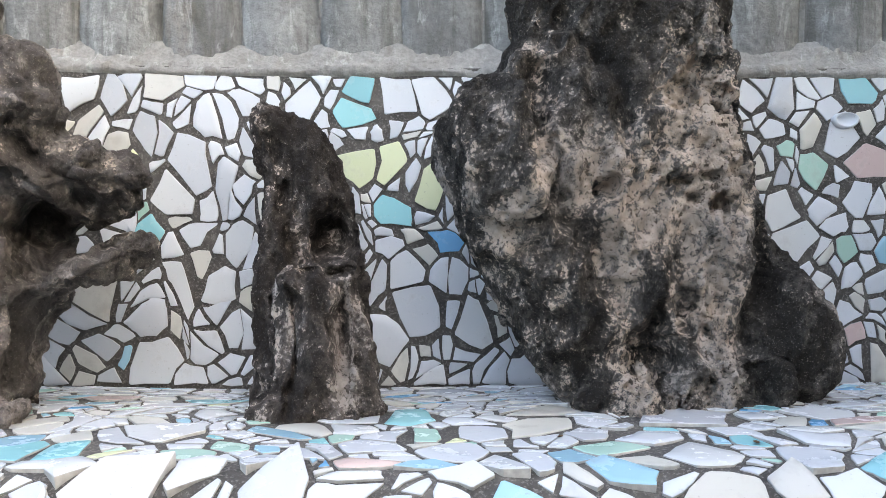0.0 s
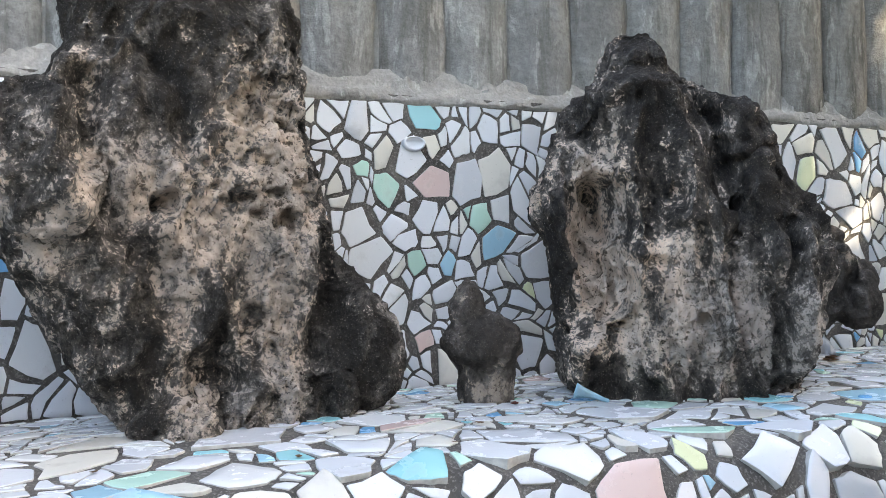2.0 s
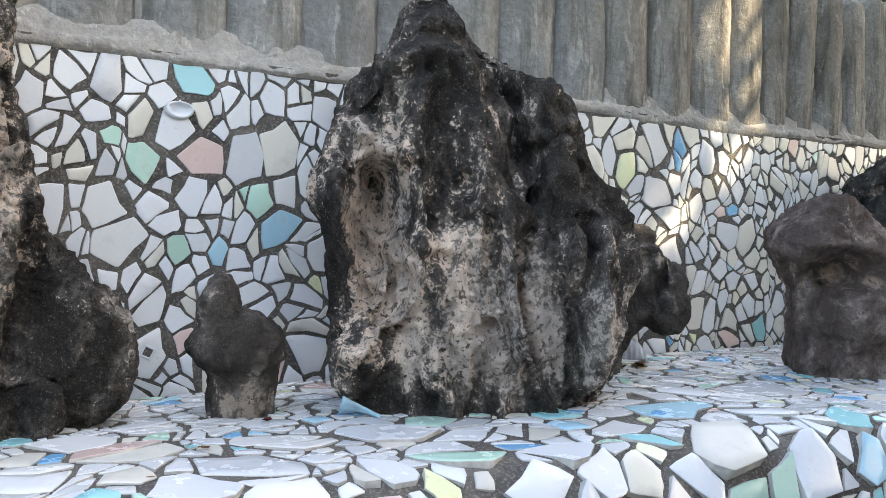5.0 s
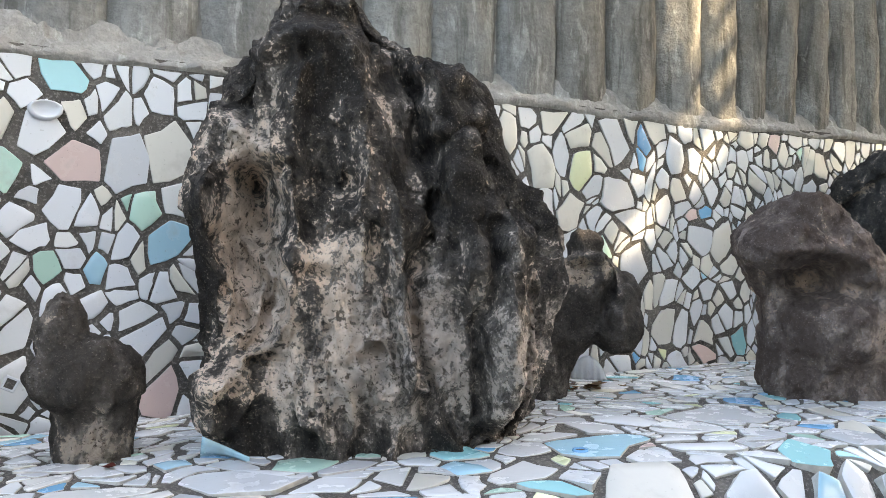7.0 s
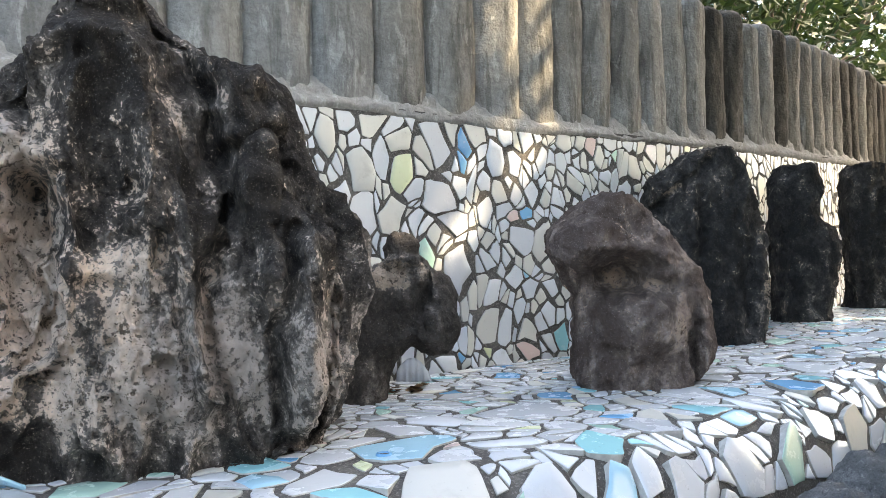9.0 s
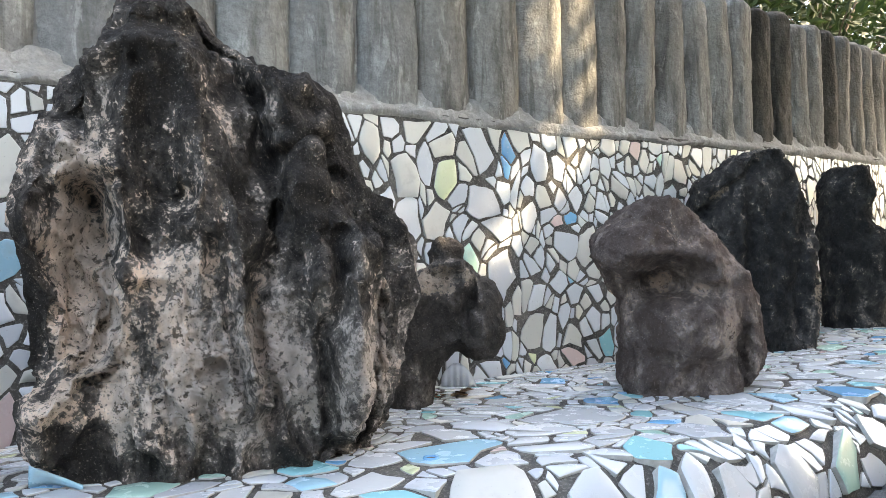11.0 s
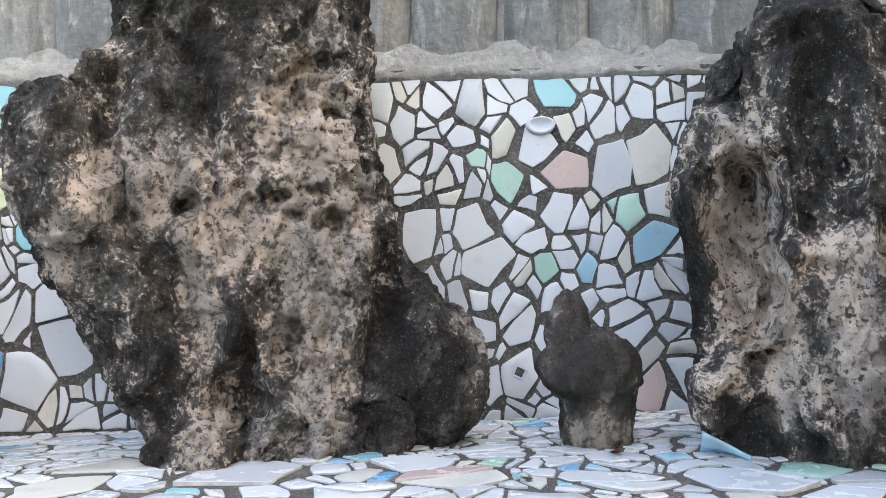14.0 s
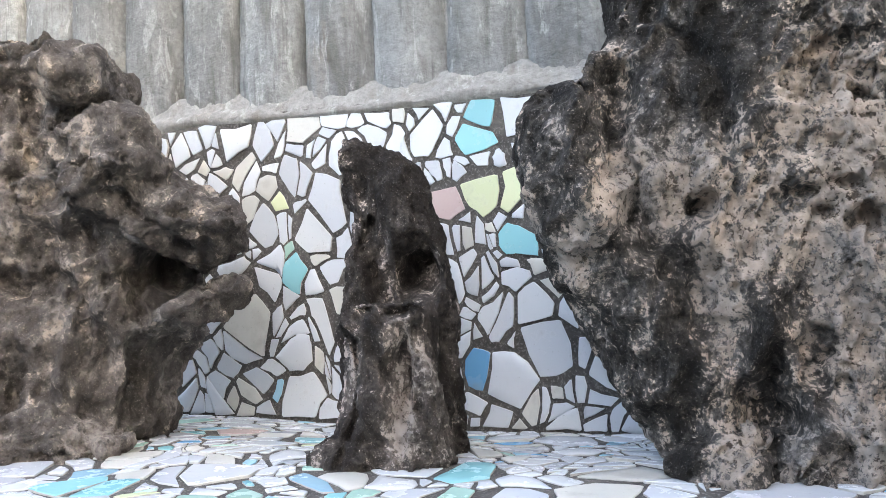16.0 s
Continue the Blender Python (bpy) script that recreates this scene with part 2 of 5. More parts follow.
def make_leaf(name, a, c):
    m, nt, b = material(name, 0.55)
    geo = nt.nodes.new("ShaderNodeNewGeometry")
    nt.links.new(ramp(nt, geo.outputs["Random Per Island"], [(0, a), (1, c)]), b.inputs["Base Color"])
    tr = nt.nodes.new("ShaderNodeBsdfTranslucent")
    nt.links.new(ramp(nt, geo.outputs["Random Per Island"], [(0, a), (1, c)]), tr.inputs[0])
    ms = nt.nodes.new("ShaderNodeMixShader")
    ms.inputs[0].default_value = 0.22
    nt.links.new(b.outputs[0], ms.inputs[1])
    nt.links.new(tr.outputs[0], ms.inputs[2])
    nt.links.new(ms.outputs[0], nt.nodes["Material Output"].inputs[0])
    return m


LEAF = make_leaf("broad green leaf", (0.014, 0.032, 0.010), (0.050, 0.078, 0.022))
LEAF_BLUE = make_leaf("blue-green frond", (0.09, 0.15, 0.11), (0.20, 0.27, 0.22))


# ---------------------------------------------------------------- numeric noise
PERM = np.random.RandomState(7).permutation(512)
PERM = np.concatenate([PERM, PERM, PERM])
VALS = np.random.RandomState(11).rand(512) * 2 - 1


def vnoise(p):
    """Smooth value noise of an n x 3 array, about -1 to 1."""
    i = np.floor(p).astype(int)
    f = p - i
    f = f * f * f * (f * (f * 6 - 15) + 10)
    out = 0
    for a in (0, 1):
        for b in (0, 1):
            for c in (0, 1):
                h = VALS[PERM[PERM[PERM[(i[:, 0] + a) & 511] + ((i[:, 1] + b) & 511)] + ((i[:, 2] + c) & 511)] & 511]
                w = (f[:, 0] if a else 1 - f[:, 0]) * (f[:, 1] if b else 1 - f[:, 1]) * (f[:, 2] if c else 1 - f[:, 2])
                out = out + h * w
    return out


def worley(p):
    """Distance to the nearest of a jittered point set, one a cell, of an n x 3 array."""
    i = np.floor(p).astype(int)
    best = np.full(len(p), 9.0)
    for a in (-1, 0, 1):
        for b in (-1, 0, 1):
            for c in (-1, 0, 1):
                h = PERM[PERM[PERM[(i[:, 0] + a) & 511] + ((i[:, 1] + b) & 511)] + ((i[:, 2] + c) & 511)]
                q = i + np.array([a, b, c]) + 0.5 + 0.45 * np.stack([VALS[h & 511], VALS[(h + 91) & 511], VALS[(h + 203) & 511]], 1)
                best = np.minimum(best, ((q - p) ** 2).sum(1))
    return np.sqrt(best)


def fbm(p, octaves=4, gain=0.5):
    out, amp = 0, 1.0
    for k in range(octaves):
        out = out + amp * vnoise(p * 2.03 ** k + 17.3 * k)
        amp *= gain
    return out


def ridged(p, octaves=4, gain=0.5):
    out, amp = 0, 1.0
    for k in range(octaves):
        out = out + amp * (0.5 - np.abs(vnoise(p * 2.03 ** k + 9.1 * k)))
        amp *= gain
    return out


# ---------------------------------------------------------------- mesh helpers
def part(name, bm, mat, parent=None, label="", smooth=False):
    me = bpy.data.meshes.new(name)
    bm.to_mesh(me)
    bm.free()
    return mesh_part(name, me, mat, parent, label, smooth)


def mesh_part(name, me, mat, parent=None, label="", smooth=False):
    for m in (mat if isinstance(mat, (list, tuple)) else [mat]):
        me.materials.append(m)
    if smooth:
        me.polygons.foreach_set("use_smooth", [True] * len(me.polygons))
    ob = new(name, me)
    if parent is not None:
        ob.parent = parent
    if label:
        tagged(ob, label)
    return ob


def grid_mesh(name, us, vs, place):
    """A sheet over the parameters us x vs, each point put by place(u, v)."""
    verts = [place(u, v) for v in vs for u in us]
    n = len(us)
    faces = [(j * n + i, j * n + i + 1, (j + 1) * n + i + 1, (j + 1) * n + i) for j in range(len(vs) - 1) for i in range(n - 1)]
    me = bpy.data.meshes.new(name)
    me.from_pydata(verts, [], faces)
    return me


# ---------------------------------------------------------------- plan
X0, X1 = -3.4, 13.0            # the stretch of wall that is built
LIP = 1.98                     # where the flat of the ledge ends
ROUND = 0.21                   # radius of its rounded nose


def smooth01(a, b, x):
    t = min(1.0, max(0.0, (x - a) / (b - a)))
    return t * t * (3 - 2 * t)


def wall_y(x):
    return 3.36 + (0.016 * (x - 5.0) ** 2 if x > 5 else 0.0)


def wall_top(x):
    return 2.075 + 0.03 * smooth01(1.5, 4.0, x) + 0.03 * max(0.0, x - 4.8) + 0.02 * smooth01(0.5, 1.8, -x)


def lip_y(x):
    return LIP - 0.14 * smooth01(2.6, 3.6, x) + 0.07 * max(0.0, x - 4.2) + 0.03 * math.sin(1.7 * x)


def ledge_z(x, y):
    back = 0.79 + 0.045 * smooth01(-0.5, 3.5, x) + 0.07 * smooth01(4.6, 7.5, x)
    front = 0.842 + 0.07 * smooth01(4.6, 7.5, x)
    return back + (front - back) * min(1.0, max(0.0, (wall_y(x) - y) / 0.75)) + 0.006 * math.sin(3.1 * x + 2.0 * y)


def on_wall(x, z, h):
    return (x, wall_y(x) - h, z + max(0.0, (z - 1.6) / 0.485) * (wall_top(x) - 2.075))


NOSE = 1.42                    # beyond this way out from the wall the shards lie lengthwise over the nose


def on_nose(x, s, h):
    return on_ledge(x, s if s < NOSE else NOSE + (s - NOSE) * 1.08, h)


def on_ledge(x, s, h):
    """s runs from 0 at the wall over the flat, round the nose and down the front."""
    flat = wall_y(x) - lip_y(x)
    if s <= flat:
        y = wall_y(x) - s
        return (x, y, ledge_z(x, y) + h)
    yl = lip_y(x)
    zl = ledge_z(x, yl)
    a = (s - flat) / ROUND
    if a < 1.35:
        return (x, yl - (ROUND + h) * math.sin(a), zl - ROUND + (ROUND + h) * math.cos(a))
    d = s - flat - 1.35 * ROUND
    return (x, yl - (ROUND + h) * math.sin(1.35) - d * math.cos(1.35), zl - ROUND + (ROUND + h) * math.cos(1.35) - d * math.sin(1.35))


# ---------------------------------------------------------------- broken-tile mosaics
def clip(poly, nx, ny, c):
    """The part of a convex polygon where nx*x + ny*y <= c."""
    out = []
    for k, p in enumerate(poly):
        q = poly[(k + 1) % len(poly)]
        dp, dq = nx * p[0] + ny * p[1] - c, nx * q[0] + ny * q[1] - c
        if dp <= 0:
            out.append(p)
        if (dp < 0 < dq) or (dq < 0 < dp):
            t = dp / (dp - dq)
            out.append((p[0] + t * (q[0] - p[0]), p[1] + t * (q[1] - p[1])))
    return out


def area(poly):
    return 0.5 * sum(p[0] * q[1] - q[0] * p[1] for p, q in zip(poly, poly[1:] + poly[:1]))


def bend(p, box, amount=0.078):
    """Shifts points of a sheet by a smooth random field that dies away at its edges, so that cells come out long and skewed."""
    x0, x1, y0, y1 = box
    q = np.stack([p[:, 0] * 5.2, p[:, 1] * 5.2, p[:, 0] * 0 + 2.5], 1)
    edge = np.clip(np.minimum.reduce([p[:, 0] - x0, x1 - p[:, 0], p[:, 1] - y0, y1 - p[:, 1]]) / 0.13, 0, 1)
    dx, dy = vnoise(q) * amount * edge, vnoise(q + 57.0) * amount * edge
    return [(a + c, b + d) for (a, b), c, d in zip(p, dx, dy)]


def unbend(x, y, box):
    px, py = x, y
    for _ in range(5):
        (bx, by), = bend(np.array([[px, py]]), box)
        px, py = px + x - bx, py + y - by
    return px, py


def scatter(rng, box, size, fixed, stretch=1.0):
    """Sites [x, y, radius, colour]: the fixed ones, then darts of varied radius that keep their distance."""
    x0, x1, y0, y1 = box
    fixed = [(*unbend(x, y, box), 0.80 * r, c) for x, y, r, c in fixed]
    sites = [[x, y * stretch, r, c] for x, y, r, c in fixed]
    cell = 0.25
    lot = {}
    for s in sites:
        lot.setdefault((int(s[0] // cell), int(s[1] // cell)), []).append(s)
    for tries, factor in ((500, 1.6), (3000, 1.25), (14000, 0.95), (34000, 0.66), (24000, 0.48)):
        for _ in range(tries):
            x, y = rng.uniform(x0, x1), rng.uniform(y0, y1) * stretch
            r = size(x, y / stretch) * factor * rng.uniform(0.8, 1.2)
            i, j = int(x // cell), int(y // cell)
            if all((s[0] - x) ** 2 + (s[1] - y) ** 2 > (0.88 * (s[2] + r)) ** 2
                   for a in (-1, 0, 1) for b in (-1, 0, 1) for s in lot.get((i + a, j + b), ())):
                s = [x, y, r, None]
                sites.append(s)
                lot.setdefault((i, j), []).append(s)
    return sites


def shards(rng, box, sites, gap, stretch=1.0, round_from=99.0, loose_from=99.0):
    """Each site's cell, cut down to a sharp few-sided shard with a joint round it. Yields (polygon, colour, centre)."""
    x0, x1, y0, y1 = box
    arr = np.array([[s[0], s[1], s[2]] for s in sites])
    for k, (x, y, r, colour) in enumerate(sites):
        reach = 0.34
        poly = [(x - reach, y - reach), (x + reach, y - reach), (x + reach, y + reach), (x - reach, y + reach)]
        for nx, ny, c in ((-1, 0, -x0), (1, 0, x1), (0, -1, -y0 * stretch), (0, 1, y1 * stretch)):
            poly = clip(poly, nx, ny, c)
        d2 = (arr[:, 0] - x) ** 2 + (arr[:, 1] - y) ** 2
        for j in np.argsort(d2)[1:26]:
            ox, oy, orr = arr[j]
            nx, ny = ox - x, oy - y
            poly = clip(poly, nx, ny, 0.5 * (ox * ox - orr * orr + oy * oy - x * x - y * y + r * r))
            if len(poly) < 3:
                break
        if len(poly) < 3:
            continue
        pieces = [poly]
        if not colour and abs(area(poly)) > 0.0050 and rng.random() < (0.45 if y / stretch > loose_from or x > round_from else 0.62):
            # a plate snapped in two, now and then in three
            for _ in range(rng.choice((1, 1, 1, 2))):
                big = max(pieces, key=lambda p: abs(area(p)))
                pieces.remove(big)
                gx, gy = sum(p[0] for p in big) / len(big), sum(p[1] for p in big) / len(big)
                far = max(big, key=lambda p: math.hypot(p[0] - gx, p[1] - gy))
                a = math.atan2(far[1] - gy, far[0] - gx) + rng.uniform(-0.6, 0.6)
                nx, ny = math.cos(a), math.sin(a)
                c = nx * gx + ny * gy + rng.uniform(-0.18, 0.18) * math.sqrt(abs(area(big)))
                pieces += [q for q in (clip(big, nx, ny, c), clip(big, -nx, -ny, -c)) if len(q) > 2]
        for piece in pieces:
            made = wear_shard(rng, piece, colour, gap, x < round_from, y / stretch > loose_from)
            if made:
                out = bend(np.array([(px, py / stretch) for px, py in made]), box)
                yield out, colour, (sum(p[0] for p in out) / len(out), sum(p[1] for p in out) / len(out))


def wear_shard(rng, poly, colour, gap, sharp, loose):
    """One broken piece: few sides, a joint of uneven width round it, a slight twist, bitten and knocked corners."""
    want = rng.choices((3, 4, 5, 6), (0.20, 0.50, 0.24, 0.06))[0]
    if colour:
        want = min(max(want, 4), 5)
    while len(poly) > want:
        cut = [abs(area([poly[i - 1], poly[i], poly[(i + 1) % len(poly)]])) for i in range(len(poly))]
        if min(cut) > 0.12 * abs(area(poly)):
            break
        poly = [p for i, p in enumerate(poly) if i != cut.index(min(cut))]
    g = gap * rng.uniform(0.55, 1.6) * (1.1 if loose else 1.0)
    if loose and not colour and rng.random() < 0.02:
        return None
    base = list(poly)
    for p, q in zip(base, base[1:] + base[:1]):
        ex, ey = q[0] - p[0], q[1] - p[1]
        l = math.hypot(ex, ey)
        if l > 1e-6:
            nx, ny = ey / l, -ex / l
            poly = clip(poly, nx, ny, nx * p[0] + ny * p[1] - g * rng.uniform(0.4, 1.9))
    if len(poly) < 3 or area(poly) < 0.0006:
        return None
    if not colour and rng.random() < 0.40:
        a = rng.uniform(0, 2 * math.pi)
        nx, ny = math.cos(a), math.sin(a)
        hi = max(nx * p[0] + ny * p[1] for p in poly)
        lo = min(nx * p[0] + ny * p[1] for p in poly)
        poly = clip(poly, nx, ny, hi - (hi - lo) * rng.uniform(0.05, 0.22))
    gx, gy = sum(p[0] for p in poly) / len(poly), sum(p[1] for p in poly) / len(poly)
    turn, small = rng.gauss(0, 0.05), rng.uniform(0.93, 1.0)
    ct, st = small * math.cos(turn), small * math.sin(turn)
    poly = [(gx + ct * (p[0] - gx) - st * (p[1] - gy), gy + st * (p[0] - gx) + ct * (p[1] - gy)) for p in poly]
    worn = []
    soft = rng.uniform(0.015, 0.07) if rng.random() < (0.86 if sharp else 0.5) else rng.uniform(0.14, 0.28)
    for i, p in enumerate(poly):
        a, b = poly[i - 1], poly[(i + 1) % len(poly)]
        worn.append((p[0] + soft * (a[0] - p[0]), p[1] + soft * (a[1] - p[1])))
        if soft > 0.13:
            worn.append((p[0] * 0.8 + 0.1 * (p[0] + soft * (a[0] - p[0])) + 0.1 * (p[0] + soft * (b[0] - p[0])),
                         p[1] * 0.8 + 0.1 * (p[1] + soft * (a[1] - p[1])) + 0.1 * (p[1] + soft * (b[1] - p[1]))))
        worn.append((p[0] + soft * (b[0] - p[0]), p[1] + soft * (b[1] - p[1])))
        if math.hypot(b[0] - p[0], b[1] - p[1]) > 0.045:
            m, at = rng.uniform(-0.07, 0.045), rng.uniform(0.35, 0.65)
            worn.append((p[0] + at * (b[0] - p[0]) - m * (b[1] - p[1]), p[1] + at * (b[1] - p[1]) + m * (b[0] - p[0])))
    return worn


def shard_geometry(rng, poly, centre, place, thick, dish, tilt, loose=False):
    """Vertices and faces of one shard laid on a surface: broken sides, a narrow arris and a flat, domed or dished face."""
    cx, cy = centre
    n = len(poly)
    tx, ty = rng.gauss(0, tilt), rng.gauss(0, tilt)
    span = math.sqrt(abs(area(poly)))
    most = 0.09 if loose else 0.06
    tx, ty = (max(-most, min(most, q * (2.0 if loose else 1.0))) for q in (tx, ty))
    thick = thick * (rng.uniform(0.7, 1.2) if loose else 1.0)
    lift = thick * rng.uniform(0.8, 1.35) + 0.5 * span * (abs(tx) + abs(ty)) * 0.6
    flat = rng.random() < (0.45 if loose else 0.70)
    bulge = 0.0 if flat else rng.uniform(-0.35, 1.0) * dish * (1.6 if loose else 1.0) * min(1.0, span / 0.13)
    arris = min(0.06, 0.0022 / max(span, 0.02))
    # the shard itself is flat: it lies in the plane that touches the surface at its middle
    e = 0.012
    mid = np.array(place(cx, cy, 0.0))
    ux = (np.array(place(cx + e, cy, 0.0)) - np.array(place(cx - e, cy, 0.0))) / (2 * e)
    uy = (np.array(place(cx, cy + e, 0.0)) - np.array(place(cx, cy - e, 0.0))) / (2 * e)
    up = np.array(place(cx, cy, 1.0)) - mid
    up = up / np.linalg.norm(up)
    sag = np.mean([np.dot(np.array(place(px, py, 0.0)) - mid, up) for px, py in poly])
    lift = max(lift + (0.5 * sag if sag < 0 else 0.0), 0.0036 + 0.35 * span * (abs(tx) + abs(ty)))

    def on_plane(x, y, h):
        return tuple(mid + ux * (x - cx) + uy * (y - cy) + up * h)
    verts = []
    for scale, h in ((1.0, None), (1.0, lift - 0.0018), (1.0 - 2 * arris, lift), (0.55, lift + 0.7 * bulge)):
        for px, py in poly:
            x, y = cx + (px - cx) * scale, cy + (py - cy) * scale
            verts.append(place(x, y, -0.010) if h is None else on_plane(x, y, h + tx * (x - cx) + ty * (y - cy)))
    verts.append(on_plane(cx, cy, lift + bulge))
    faces, kinds = [], []
    for ring, kind in enumerate((1, 2, 0)):
        for i in range(n):
            j = (i + 1) % n
            faces.append((ring * n + i, ring * n + j, (ring + 1) * n + j, (ring + 1) * n + i))
            kinds.append(2 if flat and kind == 0 else kind)
    for i in range(n):
        faces.append((3 * n + i, 3 * n + (i + 1) % n, 4 * n))
        kinds.append(2 if flat else 0)
    return verts, faces, kinds


def lay_mosaic(seed, owners, box, sites, gap, place, palette, thick, dish, stretch, flip, name, limit=300, tilt=0.03, round_from=99.0, loose_from=99.0):
    """owners: (parent, test of the shard's middle, test of nearness). The near shards are parts of their own, the rest one joined part a parent."""
    rng = random.Random(seed)
    rest = {k: ([], [], []) for k in range(len(owners))}
    made = [0] * len(owners)
    for poly, colour, c in shards(rng, box, sites, gap, stretch, round_from, loose_from):
        colour = colour or rng.choices(GLAZE_ORDER, palette(c))[0]
        v, f, kinds = shard_geometry(rng, poly, c, place, thick, dish, tilt, c[1] > loose_from)
        if flip:
            f = [tuple(reversed(q)) for q in f]
        w = next(k for k, o in enumerate(owners) if o[1](c))
        parent = owners[w][0]
        if made[w] < limit and owners[w][2](c):
            made[w] += 1
            me = bpy.data.meshes.new(name)
            o = Vector(place(c[0], c[1], 0))
            me.from_pydata([Vector(p) - o for p in v], [], f)
            ob = mesh_part(name, me, [GLAZE[colour], EDGE], parent)
            me.polygons.foreach_set("material_index", [1 if k == 1 else 0 for k in kinds])
            me.polygons.foreach_set("use_smooth", [k == 0 for k in kinds])
            ob.location = o
        else:
            jv, jf, jm = rest[w]
            k0 = len(jv)
            jv += v
            jf += [tuple(i + k0 for i in q) for q in f]
            jm += [(len(GLAZE_ORDER) + 1 if k == 1 else (GLAZE_ORDER.index(colour) + (100 if k == 2 else 0))) for k in kinds]
    for w, (jv, jf, jm) in rest.items():
        if not jf:
            continue
        me = bpy.data.meshes.new(name + "_field")
        me.from_pydata(jv, [], jf)
        ob = mesh_part(name + "_field", me, [GLAZE[k] for k in GLAZE_ORDER] + [EDGE], owners[w][0])
        me.polygons.foreach_set("material_index", [min(k % 100, len(GLAZE_ORDER)) for k in jm])
        me.polygons.foreach_set("use_smooth", [k < len(GLAZE_ORDER) for k in jm])
        tagged(ob, "broken white and coloured ceramic shards set in cement", kind="stuff")


# ---------------------------------------------------------------- structure
def build_ground():
    def place(u, v):
        return (u, v, 0.0)
    xs = [-900, -60, -20] + [-8 + 0.5 * i for i in range(60)] + [40, 120, 900]
    ys = [-900, -60, -20] + [-8 + 0.5 * i for i in range(19)]
    ys = ys + [2.2, 5.0, 20, 60, 900]
    ob = mesh_part("ground", grid_mesh("ground", xs, ys, place), EARTH)
    tagged(ob, "trodden grey earth ground in the garden", "ground", kind="structure")


def build_wall(name, xa, xb, label):
    n = int((xb - xa) / 0.06)
    xs = [xa + (xb - xa) * i / n for i in range(n + 1)]
    vs = [i / 22 for i in range(23)]

    def place(x, v):
        z = 0.4 + (wall_top(x) - 0.4) * v
        w = float(0.0015 * vnoise(np.array([[x * 5, z * 5, 3.0]]))[0])
        return (x, wall_y(x) - w, z)
    front = grid_mesh(name, xs, vs, place)
    wall = mesh_part(name, front, GROUT, None, "", True)
    tagged(wall, label, "wall", kind="structure")
    # solid core behind the face
    bm = bmesh.new()
    ring = []
    for x in xs[::4] + [xs[-1]]:
        y, zt = wall_y(x) + 0.012, wall_top(x)
        ring.append([bm.verts.new(p) for p in ((x, y, 0.0), (x, y, zt - 0.004), (x, y + 0.5, zt - 0.004), (x, y + 0.5, 0.0))])
    for a, b in zip(ring, ring[1:]):
        for i in range(4):
            bm.faces.new((a[i], b[i], b[(i + 1) % 4], a[(i + 1) % 4]))
    bm.faces.new(ring[0])
    bm.faces.new(ring[-1][::-1])
    part("core", bm, GROUT, wall)
    return wall


def build_sky_block_wall():
    """An unseen plain wall added across the path to block low sky light."""
    bm = bmesh.new()
    bmesh.ops.create_cube(bm, size=1.0, matrix=Matrix.Translation((3.5, -3.2, 1.5)) @ Matrix.Diagonal((26, 0.3, 3.0, 1)))
    bmesh.ops.bevel(bm, geom=bm.edges[:], offset=0.03, segments=2, affect="EDGES")
    ob = part("wall_back", bm, CONCRETE_DARK)
    tagged(ob, "unseen plain weathered concrete wall added to block low sky light", "wall", kind="structure")


def build_mortar():
    """The rough cement fillet between the mosaic and the posts."""
    xs = [X0 + 0.0125 * i for i in range(int((X1 - X0) / 0.0125) + 1)]
    prof = [(0.006, -0.045), (-0.009, -0.030), (-0.013, -0.014), (-0.006, 0.002), (0.006, 0.016), (0.020, 0.030), (0.032, 0.044), (0.040, 0.060), (0.052, 0.085), (0.075, 0.115), (0.16, 0.15)]
    vs = list(range(len(prof)))

    def place(x, k):
        dy, dz = prof[k]
        p = np.array([[x * 9, k * 0.7, 1.0], [x * 3, k * 0.3, 8.0], [x * 38, k * 0.9, 4.0]])
        w = vnoise(p)
        low = 0.016 * w[1] * (1 if k < 3 else 0.6)
        return (x, wall_y(x) + dy - 0.007 * float(w[0]) - 0.0045 * float(w[2]), wall_top(x) + dz + 0.006 * float(w[0]) + 0.004 * float(w[2]) + float(low))
    ob = mesh_part("mortar_trim", grid_mesh("mortar_trim", xs, vs, place), MORTAR, None, "", True)
    tagged(ob, "rough pale cement fillet along the top of the mosaic", "mortar trim", kind="structure")


def joint_strip(parent, x, z0, z1, k):
    """Cement smeared into the groove between two posts, spreading at its foot."""
    rows, seg = 22, 6
    y = wall_y(x) + 0.135
    vs = []
    for j in range(rows + 1):
        f = j / rows
        z = z0 + (z1 - z0) * f
        w = 0.028 + 0.026 * math.exp(-f * 14)
        d = 0.034 + 0.022 * math.exp(-f * 12)
        for i in range(seg + 1):
            u = 2 * i / seg - 1
            vs.append((w * u, y - wall_y(x) - d * (1 - 0.25 * u * u), z - z0))
    arr = np.array(vs)
    arr[:, 1] += 0.010 * fbm(arr * np.array([9.0, 9.0, 5.0]) + 3.3 * k, 3)
    arr[:, 0] += 0.008 * vnoise(arr * np.array([0.0, 0.0, 6.0]) + 5.1 * k)
    faces = [(j * (seg + 1) + i, j * (seg + 1) + i + 1, (j + 1) * (seg + 1) + i + 1, (j + 1) * (seg + 1) + i) for j in range(rows) for i in range(seg)]
    me = bpy.data.meshes.new("joint")
    me.from_pydata([tuple(p) for p in arr], [], faces)
    ob = mesh_part("joint", me, CONCRETE, parent, "", True)
    ob.location = (x, wall_y(x), z0)


